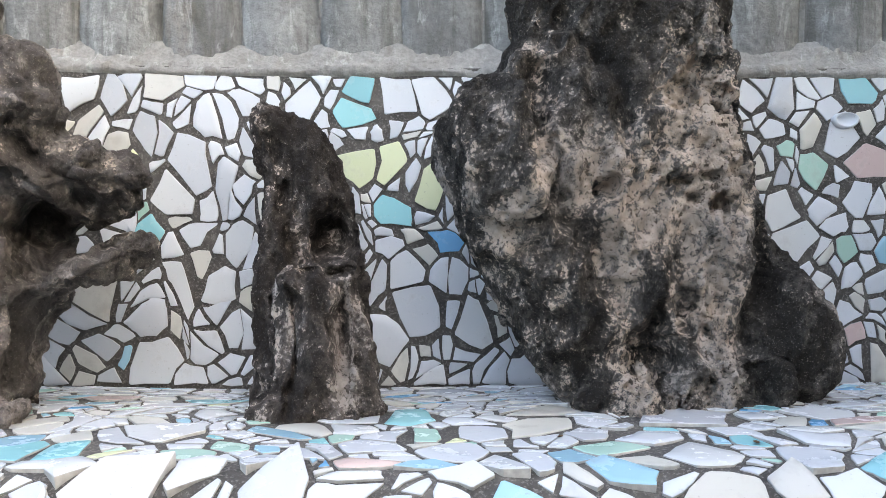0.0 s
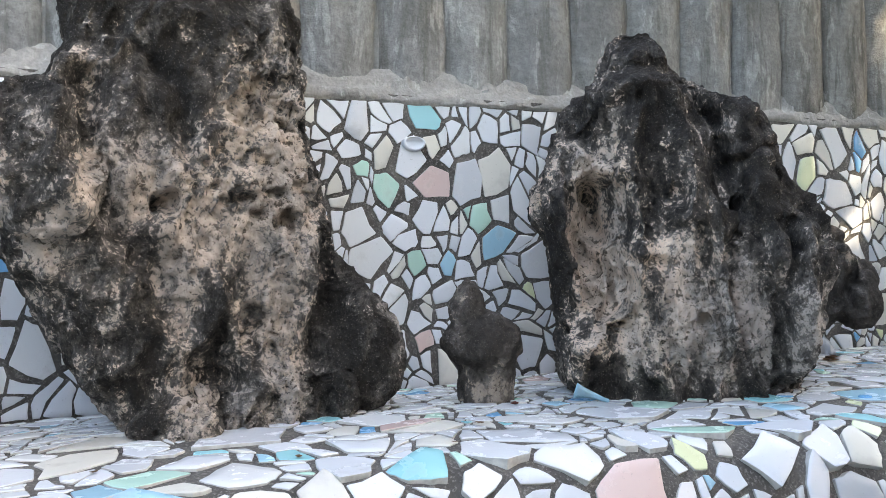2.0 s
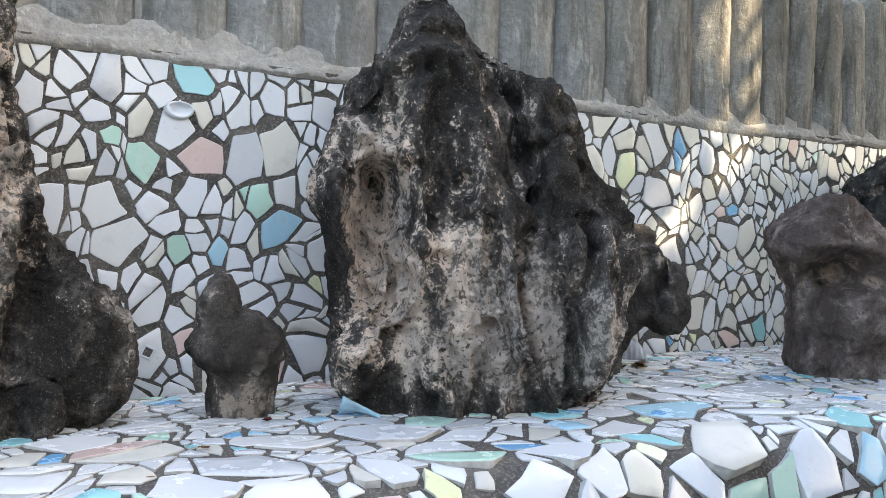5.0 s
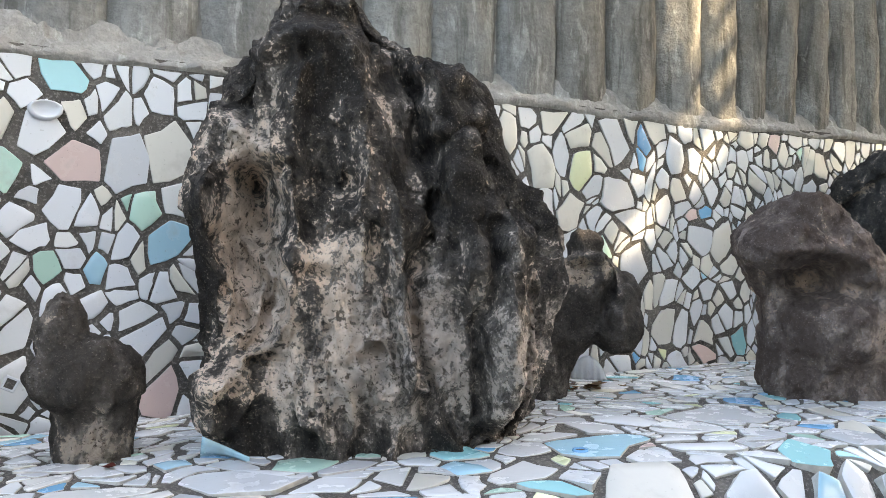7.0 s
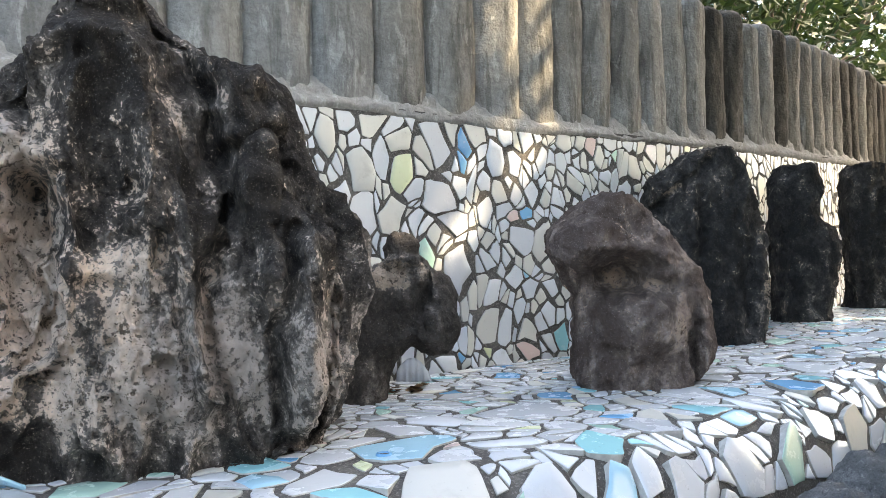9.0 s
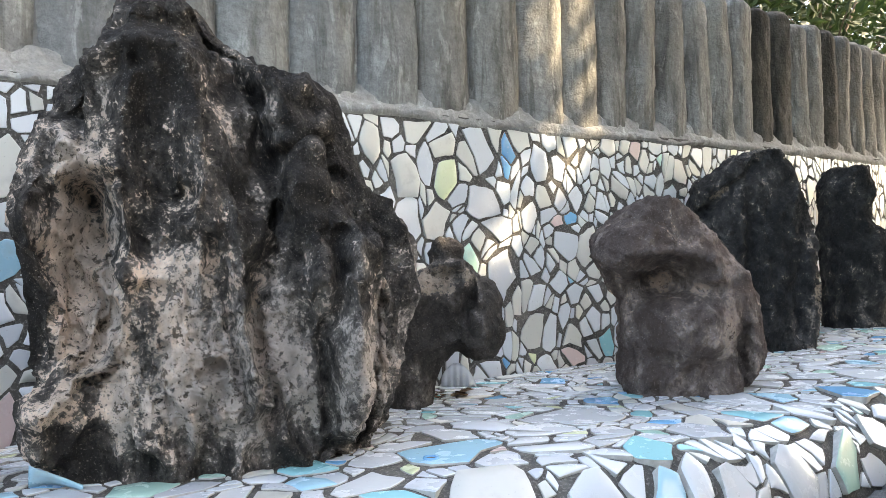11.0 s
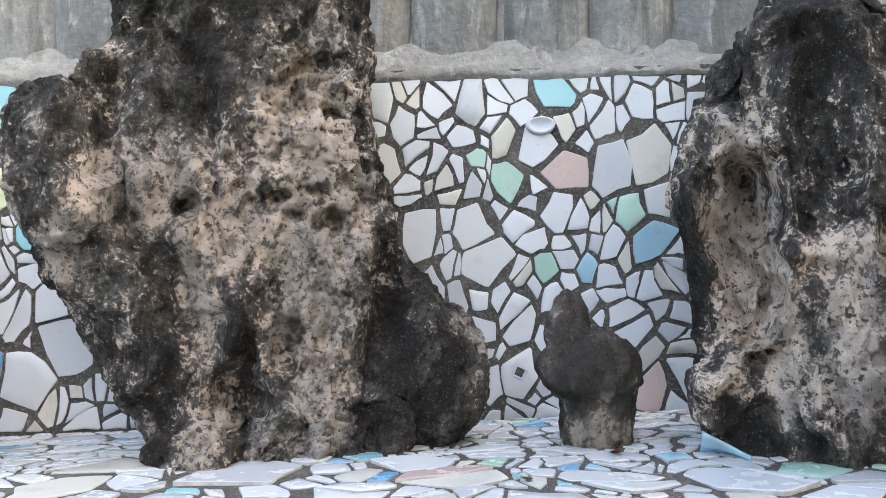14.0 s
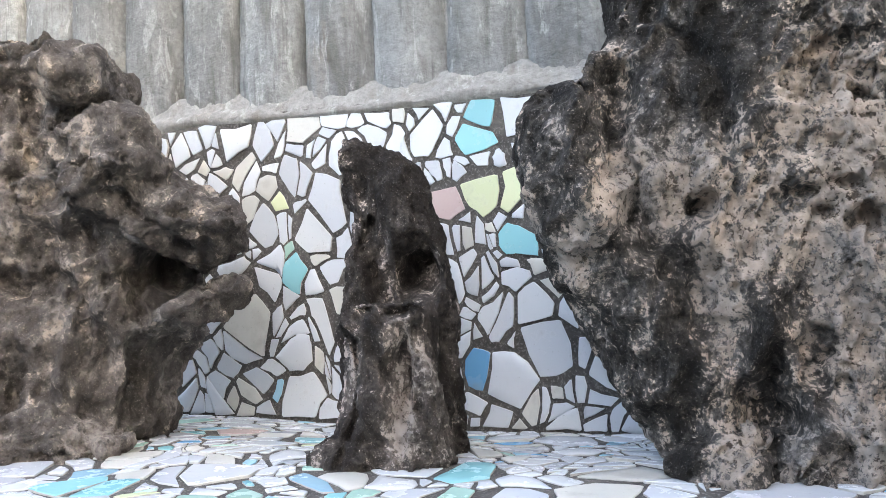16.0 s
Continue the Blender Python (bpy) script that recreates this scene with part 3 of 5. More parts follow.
def build_posts():
    """A fence of cast concrete half-round posts that stand shoulder to shoulder on the low wall."""
    bm = bmesh.new()
    ring = []
    xs = [X0 + 0.3 * i for i in range(int((X1 - X0) / 0.3) + 2)]
    for x in xs:
        y = wall_y(x) + 0.13
        zt = wall_top(x) + 0.80
        ring.append([bm.verts.new(p) for p in ((x, y, wall_top(x)), (x, y, zt), (x, y + 0.25, zt), (x, y + 0.25, wall_top(x)))])
    for a, b in zip(ring, ring[1:]):
        for i in range(4):
            bm.faces.new((a[i], b[i], b[(i + 1) % 4], a[(i + 1) % 4]))
    bm.faces.new(ring[0])
    bm.faces.new(ring[-1][::-1])
    fence = part("wall_posts", bm, CONCRETE_DARK)
    tagged(fence, "upper wall of weathered half-round concrete posts", "post wall", kind="structure")
    rng = random.Random(5)
    x = -3.47
    k = 0
    while x < X1 - 0.3:
        w = (0.33 if x < 4.7 else 0.276) * rng.uniform(0.985, 1.015)
        cx = x + w / 2
        z0, z1 = wall_top(cx) - 0.02, wall_top(cx) + 0.96 + rng.uniform(-0.03, 0.05)
        seg, rows = 18, 30
        lean = rng.gauss(0, 0.008)
        vs = []
        for j in range(rows + 1):
            f = j / rows
            z = z0 + (z1 - z0) * f
            shrink = 1.0 if f < 0.94 else math.sqrt(max(0.0, 1 - ((f - 0.94) / 0.062) ** 2)) * 0.35 + 0.65
            for i in range(seg + 1):
                a = math.pi * i / seg
                px = cx + lean * (f - 0.5) - 0.515 * w * math.cos(a) * shrink
                d = (0.10 if cx < 3.6 else 0.115) * math.sin(a) ** (0.72 if cx < 3.6 else 0.8) * shrink
                vs.append((px, wall_y(cx) + 0.135 - d, z))
        vs.append((cx, wall_y(cx) + 0.13, z1 - 0.004))
        arr = np.array(vs)
        q = arr * np.array([5.0, 5.0, 1.6]) + k * 7.7
        arr[:, 1] += 0.016 * fbm(q, 4) + 0.006 * vnoise(arr * 24)
        arr[:, 0] += 0.010 * vnoise(arr * np.array([2.0, 2.0, 3.0]) + 31 + k)
        faces = [(j * (seg + 1) + i, j * (seg + 1) + i + 1, (j + 1) * (seg + 1) + i + 1, (j + 1) * (seg + 1) + i) for j in range(rows) for i in range(seg)]
        top = rows * (seg + 1)
        faces += [(top + i, top + i + 1, len(vs) - 1) for i in range(seg)]
        me = bpy.data.meshes.new("post")
        me.from_pydata([tuple(p - np.array([cx, wall_y(cx), z0])) for p in arr], [], faces)
        ob = mesh_part("post", me, CONCRETE if cx < 4.0 + rng.uniform(-0.6, 0.6) else (CONCRETE_SOOT if cx > 6.6 and rng.random() < 0.65 else CONCRETE_DARK), fence, "", True)
        ob.location = (cx, wall_y(cx), z0)
        if cx < 4.6:
            joint_strip(fence, x + w, z0, z1 - 0.12, k)
        x += w
        k += 1


def build_ledge(name, xa, xb, label):
    n = int((xb - xa) / 0.06)
    xs = [xa + (xb - xa) * i / n for i in range(n + 1)]
    vs = [0.03 * i for i in range(76)] + [2.5, 2.8]

    def place(x, s):
        w = vnoise(np.array([[x * 6, s * 6, 4.0], [x * 21, s * 21, 9.0]]))
        deep = 0.007 * smooth01(1.45, 1.7, s)
        p = on_ledge(x, s, 0.0015 * float(w[0]) + 0.0008 * float(w[1]) - deep * abs(float(w[0])) - 0.5 * deep * abs(float(w[1])))
        return (p[0], p[1], max(0.0, p[2]))
    ob = mesh_part(name, grid_mesh(name, xs, vs, place), GROUT, None, "", True)
    ob.data.flip_normals()
    tagged(ob, label, "ledge", kind="structure")
    return ob


# ---------------------------------------------------------------- rocks
def loft(bm, rows, depth, back=0.0, lean=0.0, seg=28, power=2.6):
    """A closed skin through cross-sections: rows of (height, left, right); depth is half the thickness for its width."""
    rings = []
    for z, l, r in rows:
        w, c = (r - l) / 2, (r + l) / 2
        d = depth(z, w)
        ring = []
        for i in range(seg):
            a = 2 * math.pi * i / seg
            ca, sa = math.cos(a), math.sin(a)
            ring.append(bm.verts.new((c + w * math.copysign(abs(ca) ** (2 / power), ca), back + lean * z + d * math.copysign(abs(sa) ** (2 / power), sa), z)))
        rings.append(ring)
    for a, b in zip(rings, rings[1:]):
        for i in range(seg):
            bm.faces.new((a[i], a[(i + 1) % seg], b[(i + 1) % seg], b[i]))
    bm.faces.new(rings[0][::-1])
    bm.faces.new(rings[-1])


def blob(bm, x, y, z, rx, ry, rz, turn=0.0, tilt=0.0):
    m = Matrix.Translation((x, y, z)) @ Euler((0, radians(tilt), radians(turn))).to_matrix().to_4x4() @ Matrix.Diagonal((rx, ry, rz, 1))
    bmesh.ops.create_icosphere(bm, subdivisions=3, radius=1.0, matrix=m)


def rock(name, mat, label, at, turn, build, dents=(), bare=(), voxel=0.014, rough=1.0, grain=(5.0, 5.0, 2.6), seed=0, bare_base=0.0, slant=0.0, pits=1.0, knobs=0.0, fine=1.0, folds=1.0, furrows=(), streak=0.0, cracks=1.0, grit=1.0):
    """A stone: shapes melted together, then worn. at: its foot; the local y points away from the path.
    dents: (x, z, rx, rz, depth) on its face; furrows: (width, depth, point, point, ...), minus for a ridge; bare: (x, z, rx, rz, amount), where the black crust is gone."""
    bm = bmesh.new()
    build(bm)
    bmesh.ops.recalc_face_normals(bm, faces=bm.faces)
    raw = bpy.data.meshes.new("raw")
    bm.to_mesh(raw)
    bm.free()
    tmp = new("raw", raw)
    mod = tmp.modifiers.new("melt", "REMESH")
    mod.mode, mod.voxel_size = "VOXEL", voxel
    sm = tmp.modifiers.new("soften", "SMOOTH")
    sm.factor, sm.iterations = 0.6, 9
    dg = bpy.context.evaluated_depsgraph_get()
    me = bpy.data.meshes.new_from_object(tmp.evaluated_get(dg))
    bpy.data.objects.remove(tmp)
    bpy.data.meshes.remove(raw)
    n = len(me.vertices)
    co = np.empty(n * 3)
    me.vertices.foreach_get("co", co)
    co = co.reshape(-1, 3)
    no = np.empty(n * 3)
    me.vertices.foreach_get("normal", no)
    no = no.reshape(-1, 3)
    o = seed * 13.7
    g = np.array(grain)
    facing = np.clip(-no[:, 1] * 1.6 + 0.1, 0, 1)
    push = np.zeros(n)
    bare_at = np.full(n, bare_base)
    jx, jz = 0.018 * fbm(co * 13 + o, 2), 0.018 * fbm(co * 13 + o + 60, 2)
    for x, z, rx, rz, depth in dents:
        k = ((co[:, 0] + jx - x) / rx) ** 2 + ((co[:, 2] + jz - z) / rz) ** 2
        push += depth * np.exp(-k ** 1.5) * facing
    for width, depth, *line in furrows:
        near = np.full(n, 9.0)
        px, pz = co[:, 0] + jx, co[:, 2] + jz
        for (ax, az), (bx, bz) in zip(line, line[1:]):
            ex, ez = bx - ax, bz - az
            s = np.clip(((px - ax) * ex + (pz - az) * ez) / (ex * ex + ez * ez), 0, 1)
            near = np.minimum(near, np.hypot(px - ax - s * ex, pz - az - s * ez))
        push += depth * np.exp(-(near / width) ** 2) * facing
    for x, z, rx, rz, amount in bare:
        k = ((co[:, 0] - x) / rx) ** 2 + ((co[:, 2] - z) / rz) ** 2
        bare_at += amount * np.exp(-k) * np.clip(-no[:, 1] * 3 + 0.6, 0, 1)
    ca, sa = math.cos(radians(slant)), math.sin(radians(slant))
    co2 = np.stack([co[:, 0] * ca + co[:, 2] * sa, co[:, 1], co[:, 2] * ca - co[:, 0] * sa], 1)
    bare_at += streak * fbm(co2 * np.array([15.0, 15.0, 2.6]) + o, 2)
    warp = co2 + 0.07 * np.stack([vnoise(co * 4 + o), vnoise(co * 4 + o + 40), vnoise(co * 4 + o + 80)], 1)
    patch = np.clip(0.5 + 1.6 * vnoise(co * 3.0 + o + 3), 0, 1)
    d = 0.036 * fbm(warp * g * 0.62 + o, 3) + folds * 0.100 * (ridged(warp * g * 1.2 + o + 5, 3, 0.42) - 0.38)
    d += fine * 0.042 * fbm(warp * np.array([7.0, 7.0, 5.5]) + o, 3, 0.55)
    d -= cracks * 0.048 * np.exp(-(vnoise(warp * g * 0.95 + o + 21) / 0.09) ** 2) * (0.25 + 0.75 * patch)
    d -= fine * 0.024 * np.exp(-(vnoise(warp * np.array([12.0, 12.0, 8.0]) + o + 33) / 0.11) ** 2) * (1.1 - 0.6 * patch)
    d += knobs * 0.06 * (0.45 - worley(warp * 7.5 + o))
    d *= 0.45 + 0.55 * np.abs(no[:, 1]) ** 0.8
    co = co + no * (rough * d)[:, None]
    co[:, 1] += push
    co[:, 2] = np.maximum(co[:, 2], -0.03)
    me.vertices.foreach_set("co", co.ravel())
    me.attributes.new("bare", "FLOAT", "POINT").data.foreach_set("value", np.clip(bare_at, -1, 1.5).astype(np.float32))
    tmp = new("worn", me)
    sm = tmp.modifiers.new("soften", "SMOOTH")
    sm.factor, sm.iterations = 0.5, 4
    me2 = bpy.data.meshes.new_from_object(tmp.evaluated_get(bpy.context.evaluated_depsgraph_get()))
    bpy.data.objects.remove(tmp)
    bpy.data.meshes.remove(me)
    me = me2
    # the pits and the gritty skin come last, on the softened shape
    flat = np.empty(n * 3)
    me.vertices.foreach_get("co", flat)
    co = flat.reshape(-1, 3).copy()
    me.vertices.foreach_get("normal", flat)
    no = flat.reshape(-1, 3)
    open_skin = np.clip(0.35 + 0.9 * bare_at, 0.2, 1.2)
    hole = np.clip(1.3 * (1 - worley(co2 * np.array([13.0, 13.0, 11.0]) + 0.35 * warp * 7 + o) / 0.36), 0, 1)
    d = -pits * 0.022 * hole ** 0.6 * patch * open_skin
    # ragged pits that run into one another
    ragged = np.clip((fbm(co2 * np.array([21.0, 21.0, 15.0]) + o + 11, 3, 0.6) - 0.30) / 0.22, 0, 1)
    d -= pits * 0.036 * ragged * (0.35 + 0.65 * patch) * open_skin
    hole = np.clip(1.3 * (1 - worley(co2 * np.array([31.0, 31.0, 25.0]) + o) / 0.40), 0, 1)
    d -= (0.3 + pits) * 0.0125 * hole ** 0.6 * (0.25 + 0.75 * patch) * open_skin
    d += grit * 0.0075 * fbm(co2 * np.array([38.0, 38.0, 28.0]) + o, 2, 0.65)
    d += grit * 0.010 * (ridged(co2 * np.array([17.0, 17.0, 9.0]) + o + 71, 2) - 0.35)
    co = co + no * (min(1.0, 0.4 + rough) * d)[:, None]
    co[:, 2] = np.maximum(co[:, 2], -0.03)
    me.vertices.foreach_set("co", co.ravel())
    ob = mesh_part(name, me, mat, None, "", True)
    ob.location = at
    ob.rotation_euler = (0, 0, radians(turn))
    tagged(ob, label, "rock", "standing stones on the ledge")
    return ob


def foot(x, y, sink=0.0):
    return (x, y, ledge_z(x, y) - sink)


def slab_stone():
    rows = [(-0.03, -0.28, 0.48), (0.10, -0.36, 0.50), (0.24, -0.45, 0.50), (0.40, -0.53, 0.49), (0.50, -0.58, 0.45), (0.64, -0.65, 0.42), (0.80, -0.70, 0.395),
            (0.92, -0.71, 0.37), (1.04, -0.60, 0.36), (1.12, -0.50, 0.365), (1.19, -0.46, 0.39), (1.30, -0.46, 0.38), (1.45, -0.45, 0.32), (1.56, -0.34, 0.20), (1.62, -0.2, 0.08)]

    def build(bm):
        loft(bm, rows, lambda z, w: 0.22 + 0.05 * math.sin(2.2 * z) - 0.10 * max(0, z - 1.1), 0.12, 0.10)
        blob(bm, 0.50, 0.16, 0.18, 0.20, 0.20, 0.24)
        blob(bm, 0.42, 0.12, 0.33, 0.15, 0.16, 0.22)
        blob(bm, -0.05, -0.07, 0.02, 0.26, 0.16, 0.13)
        blob(bm, 0.22, -0.06, 0.05, 0.22, 0.12, 0.16)
        blob(bm, -0.50, 0.02, 0.82, 0.17, 0.18, 0.27, 0, -18)
    rock("slab_rock", ROCK_BARE, "tall pitted limestone slab with black crust and bare tan face", foot(0.69, 2.73), 6.3, build,
         dents=[(-0.18, 0.70, 0.024, 0.024, 0.09), (0.06, 0.73, 0.05, 0.018, 0.06), (0.12, 0.67, 0.04, 0.022, 0.07), (0.22, 0.655, 0.035, 0.02, 0.07), (0.17, 0.745, 0.03, 0.016, 0.05), (0.24, 1.0, 0.02, 0.05, 0.04), (0.0, 0.12, 0.05, 0.15, 0.06), (0.10, 0.30, 0.03, 0.09, 0.06),
                (0.22, 1.12, 0.12, 0.03, 0.03), (-0.22, 0.60, 0.05, 0.35, 0.05), (0.40, 0.50, 0.05, 0.10, 0.05)],
         bare=[(0.16, 1.02, 0.13, 0.22, 0.75), (0.22, 0.64, 0.13, 0.34, 0.75), (0.24, 0.24, 0.09, 0.25, 0.60), (-0.21, 0.79, 0.19, 0.14, 0.60), (-0.07, 0.52, 0.18, 0.20, 0.42), (-0.48, 0.56, 0.08, 0.13, 0.5),
               (-0.11, 0.11, 0.08, 0.14, 0.7), (0.0, 0.75, 0.25, 0.4, 0.12), (0.46, 0.20, 0.17, 0.30, -0.9), (-0.1, 1.42, 0.5, 0.28, -0.7), (-0.58, 0.98, 0.14, 0.25, -0.45), (-0.16, 1.10, 0.12, 0.2, -0.5), (-0.02, 0.30, 0.05, 0.22, -0.3)],
         voxel=0.0056, rough=0.72, seed=1, bare_base=0.13, slant=-24, pits=1.0, fine=0.4, folds=1.0, streak=0.38, cracks=0.7, grit=0.8,
         furrows=[(0.06, -0.07, (-0.44, 1.14), (-0.50, 0.91), (-0.43, 0.69), (-0.28, 0.50), (-0.13, 0.26)), (0.04, 0.08, (-0.38, 1.10), (-0.40, 0.84), (-0.33, 0.64), (-0.20, 0.44), (-0.06, 0.13)),
                  (0.05, -0.05, (-0.17, 0.63), (-0.03, 0.40), (0.07, 0.18)), (0.03, 0.06, (-0.01, 0.34), (-0.02, 0.04)), (0.014, 0.04, (0.14, 1.20), (0.22, 1.06), (0.33, 0.99)),
                  (0.03, 0.06, (0.40, 0.52), (0.34, 0.20), (0.33, 0.02)), (0.03, 0.05, (-0.30, 1.30), (-0.12, 1.08), (-0.10, 0.85))])


def great_boulder():
    rows = [(-0.03, -0.29, 0.54), (0.09, -0.34, 0.64), (0.20, -0.36, 0.67), (0.40, -0.38, 0.72), (0.52, -0.39, 0.74), (0.62, -0.42, 0.74), (0.70, -0.455, 0.68), (0.78, -0.45, 0.61),
            (0.88, -0.40, 0.55), (0.98, -0.37, 0.53), (1.08, -0.32, 0.49), (1.14, -0.27, 0.40), (1.20, -0.21, 0.24), (1.26, -0.17, 0.15), (1.33, -0.13, 0.09), (1.38, -0.09, 0.05)]

    def build(bm):
        loft(bm, rows, lambda z, w: 0.27 - 0.10 * max(0.0, z - 0.55) - 0.08 * max(0.0, z - 1.1), 0.08, 0.12)
        blob(bm, 0.33, 0.10, 0.99, 0.17, 0.17, 0.16)
        blob(bm, -0.02, 0.10, 1.22, 0.13, 0.14, 0.15)
        blob(bm, -0.02, 0.02, 0.98, 0.20, 0.17, 0.28, 0, -12)
        blob(bm, 0.06, -0.07, 0.36, 0.30, 0.20, 0.40, 0, 8)
        blob(bm, 0.40, -0.02, 0.36, 0.24, 0.20, 0.38)
        # drapery of stone that hangs down the face
        blob(bm, 0.12, -0.10, 0.72, 0.075, 0.12, 0.34, 0, -8)
        blob(bm, 0.34, -0.05, 0.62, 0.06, 0.12, 0.30, 0, 10)
        blob(bm, 0.56, 0.02, 0.56, 0.10, 0.14, 0.22, 0, -14)
        blob(bm, -0.10, -0.06, 0.74, 0.06, 0.12, 0.24, 0, -10)
        blob(bm, -0.26, -0.10, 0.20, 0.10, 0.12, 0.18, 0, 24)
    rock("boulder", ROCK_BLACK, "great peaked black boulder with a tan hollow on its face", foot(2.285, 2.59), -22.0, build,
         dents=[(-0.235, 0.58, 0.085, 0.22, 0.19), (-0.225, 0.78, 0.075, 0.04, 0.13), (-0.21, 0.68, 0.05, 0.10, 0.06), (0.115, 0.29, 0.024, 0.024, 0.08), (-0.20, 0.66, 0.02, 0.02, 0.04), (-0.12, 0.80, 0.03, 0.02, 0.04),
                (-0.05, 0.50, 0.09, 0.03, 0.04), (0.40, 1.03, 0.05, 0.05, 0.07), (0.36, 0.66, 0.07, 0.14, 0.06), (-0.06, 1.33, 0.05, 0.03, 0.05), (-0.36, 0.28, 0.04, 0.2, 0.05)],
         bare=[(-0.225, 0.55, 0.07, 0.23, 1.7), (0.02, 0.28, 0.24, 0.22, 0.62), (-0.02, 0.62, 0.10, 0.22, 0.30), (-0.30, 0.25, 0.08, 0.2, 0.1), (-0.36, 0.60, 0.04, 0.22, -0.5), (0.13, 0.98, 0.05, 0.13, 0.55), (0.60, 0.28, 0.035, 0.24, 1.0), (-0.22, 0.88, 0.13, 0.07, 0.60),
               (0.24, 0.40, 0.08, 0.28, 0.16), (-0.42, 0.76, 0.05, 0.06, 0.6), (0.34, 0.36, 0.06, 0.24, 0.2), (0.1, 1.18, 0.5, 0.26, -0.42), (0.34, 0.26, 0.18, 0.22, 0.24), (0.55, 0.78, 0.26, 0.34, -0.65), (0.24, 0.70, 0.10, 0.18, -0.25), (0.1, 0.02, 0.6, 0.09, -0.6), (-0.42, 0.38, 0.06, 0.30, -0.6)],
         voxel=0.0058, rough=0.85, seed=2, bare_base=0.13, slant=10, pits=0.35, grain=(5.5, 5.5, 1.3), fine=0.35, folds=1.5, streak=0.34, cracks=0.3, grit=0.55,
         furrows=[(0.026, 0.09, (0.10, 1.27), (0.20, 1.14), (0.25, 1.00), (0.27, 0.86)), (0.020, 0.08, (0.30, 0.72), (0.24, 0.45), (0.27, 0.14)), (0.020, 0.07, (0.46, 0.62), (0.40, 0.35), (0.42, 0.10)),
                  (0.018, 0.05, (0.12, 0.62), (0.17, 0.36), (0.20, 0.12)), (0.026, 0.10, (0.62, 0.44), (0.54, 0.03)), (0.035, -0.07, (-0.30, 0.92), (-0.13, 0.80), (-0.11, 0.58), (-0.15, 0.40), (-0.30, 0.18)),
                  (0.03, -0.05, (0.20, 0.70), (0.20, 0.40), (0.23, 0.12)), (0.022, 0.035, (-0.30, 1.10), (-0.13, 1.20), (0.00, 1.235), (0.10, 1.22)), (0.035, -0.05, (-0.28, 1.07), (-0.10, 1.17), (0.02, 1.19)),
                  (0.03, -0.07, (-0.36, 0.86), (-0.36, 0.62), (-0.33, 0.36)), (0.04, -0.06, (0.50, 0.60), (0.48, 0.1)), (0.04, -0.06, (0.05, 1.15), (0.08, 0.90), (0.06, 0.70)), (0.03, -0.05, (0.32, 0.90), (0.38, 0.5)), (0.02, 0.04, (-0.05, 1.12), (-0.03, 0.92)), (0.025, 0.06, (0.30, 0.86), (0.48, 0.80))])


def pillar_stone():
    rows = [(-0.03, -0.23, 0.18), (0.05, -0.25, 0.20), (0.13, -0.225, 0.175), (0.24, -0.22, 0.16), (0.39, -0.215, 0.155), (0.50, -0.21, 0.145), (0.59, -0.20, 0.13),
            (0.67, -0.19, 0.115), (0.77, -0.20, 0.10), (0.85, -0.225, 0.08), (0.92, -0.235, 0.03), (0.97, -0.235, -0.07), (1.01, -0.21, -0.14)]

    def build(bm):
        loft(bm, rows, lambda z, w: 0.16 - 0.06 * z, 0.08, 0.10, power=2.3)
        # a block that stands out in front of the lower half, with a broken top
        loft(bm, [(-0.03, -0.20, 0.19), (0.08, -0.17, 0.17), (0.22, -0.155, 0.145), (0.36, -0.165, 0.12), (0.43, -0.16, 0.10), (0.465, -0.13, 0.08)], lambda z, w: 0.13, -0.13, 0.08, power=3.0)
        blob(bm, -0.11, -0.18, 0.41, 0.055, 0.07, 0.05)
        blob(bm, 0.05, -0.17, 0.44, 0.06, 0.07, 0.05)
        blob(bm, -0.02, -0.16, 0.02, 0.22, 0.15, 0.09)
    rock("pillar_rock", ROCK_PILLAR, "slender dark standing stone with a deep hollow", foot(-0.39, 2.74), 13.4, build,
         dents=[(0.03, 0.555, 0.066, 0.085, 0.18), (0.03, 0.57, 0.045, 0.06, 0.08), (-0.08, 0.58, 0.035, 0.16, 0.09), (0.03, 0.30, 0.02, 0.12, 0.04)],
         furrows=[(0.018, 0.05, (-0.14, 0.74), (-0.10, 0.50)), (0.018, 0.05, (-0.12, 0.38), (-0.11, 0.20), (-0.14, 0.04)), (0.016, 0.05, (0.05, 0.36), (0.03, 0.16), (0.06, 0.03))],
         bare=[(-0.18, 0.90, 0.06, 0.06, 0.30), (0.05, 0.34, 0.08, 0.08, 0.22), (0.05, 0.14, 0.05, 0.06, 0.40), (-0.14, 0.3, 0.03, 0.10, 0.6), (-0.05, 0.78, 0.3, 0.20, -0.40)],
         voxel=0.0065, rough=0.55, grain=(8.0, 8.0, 3.0), seed=3, pits=0.8, fine=0.6, cracks=0.6, bare_base=-0.02, streak=0.28)


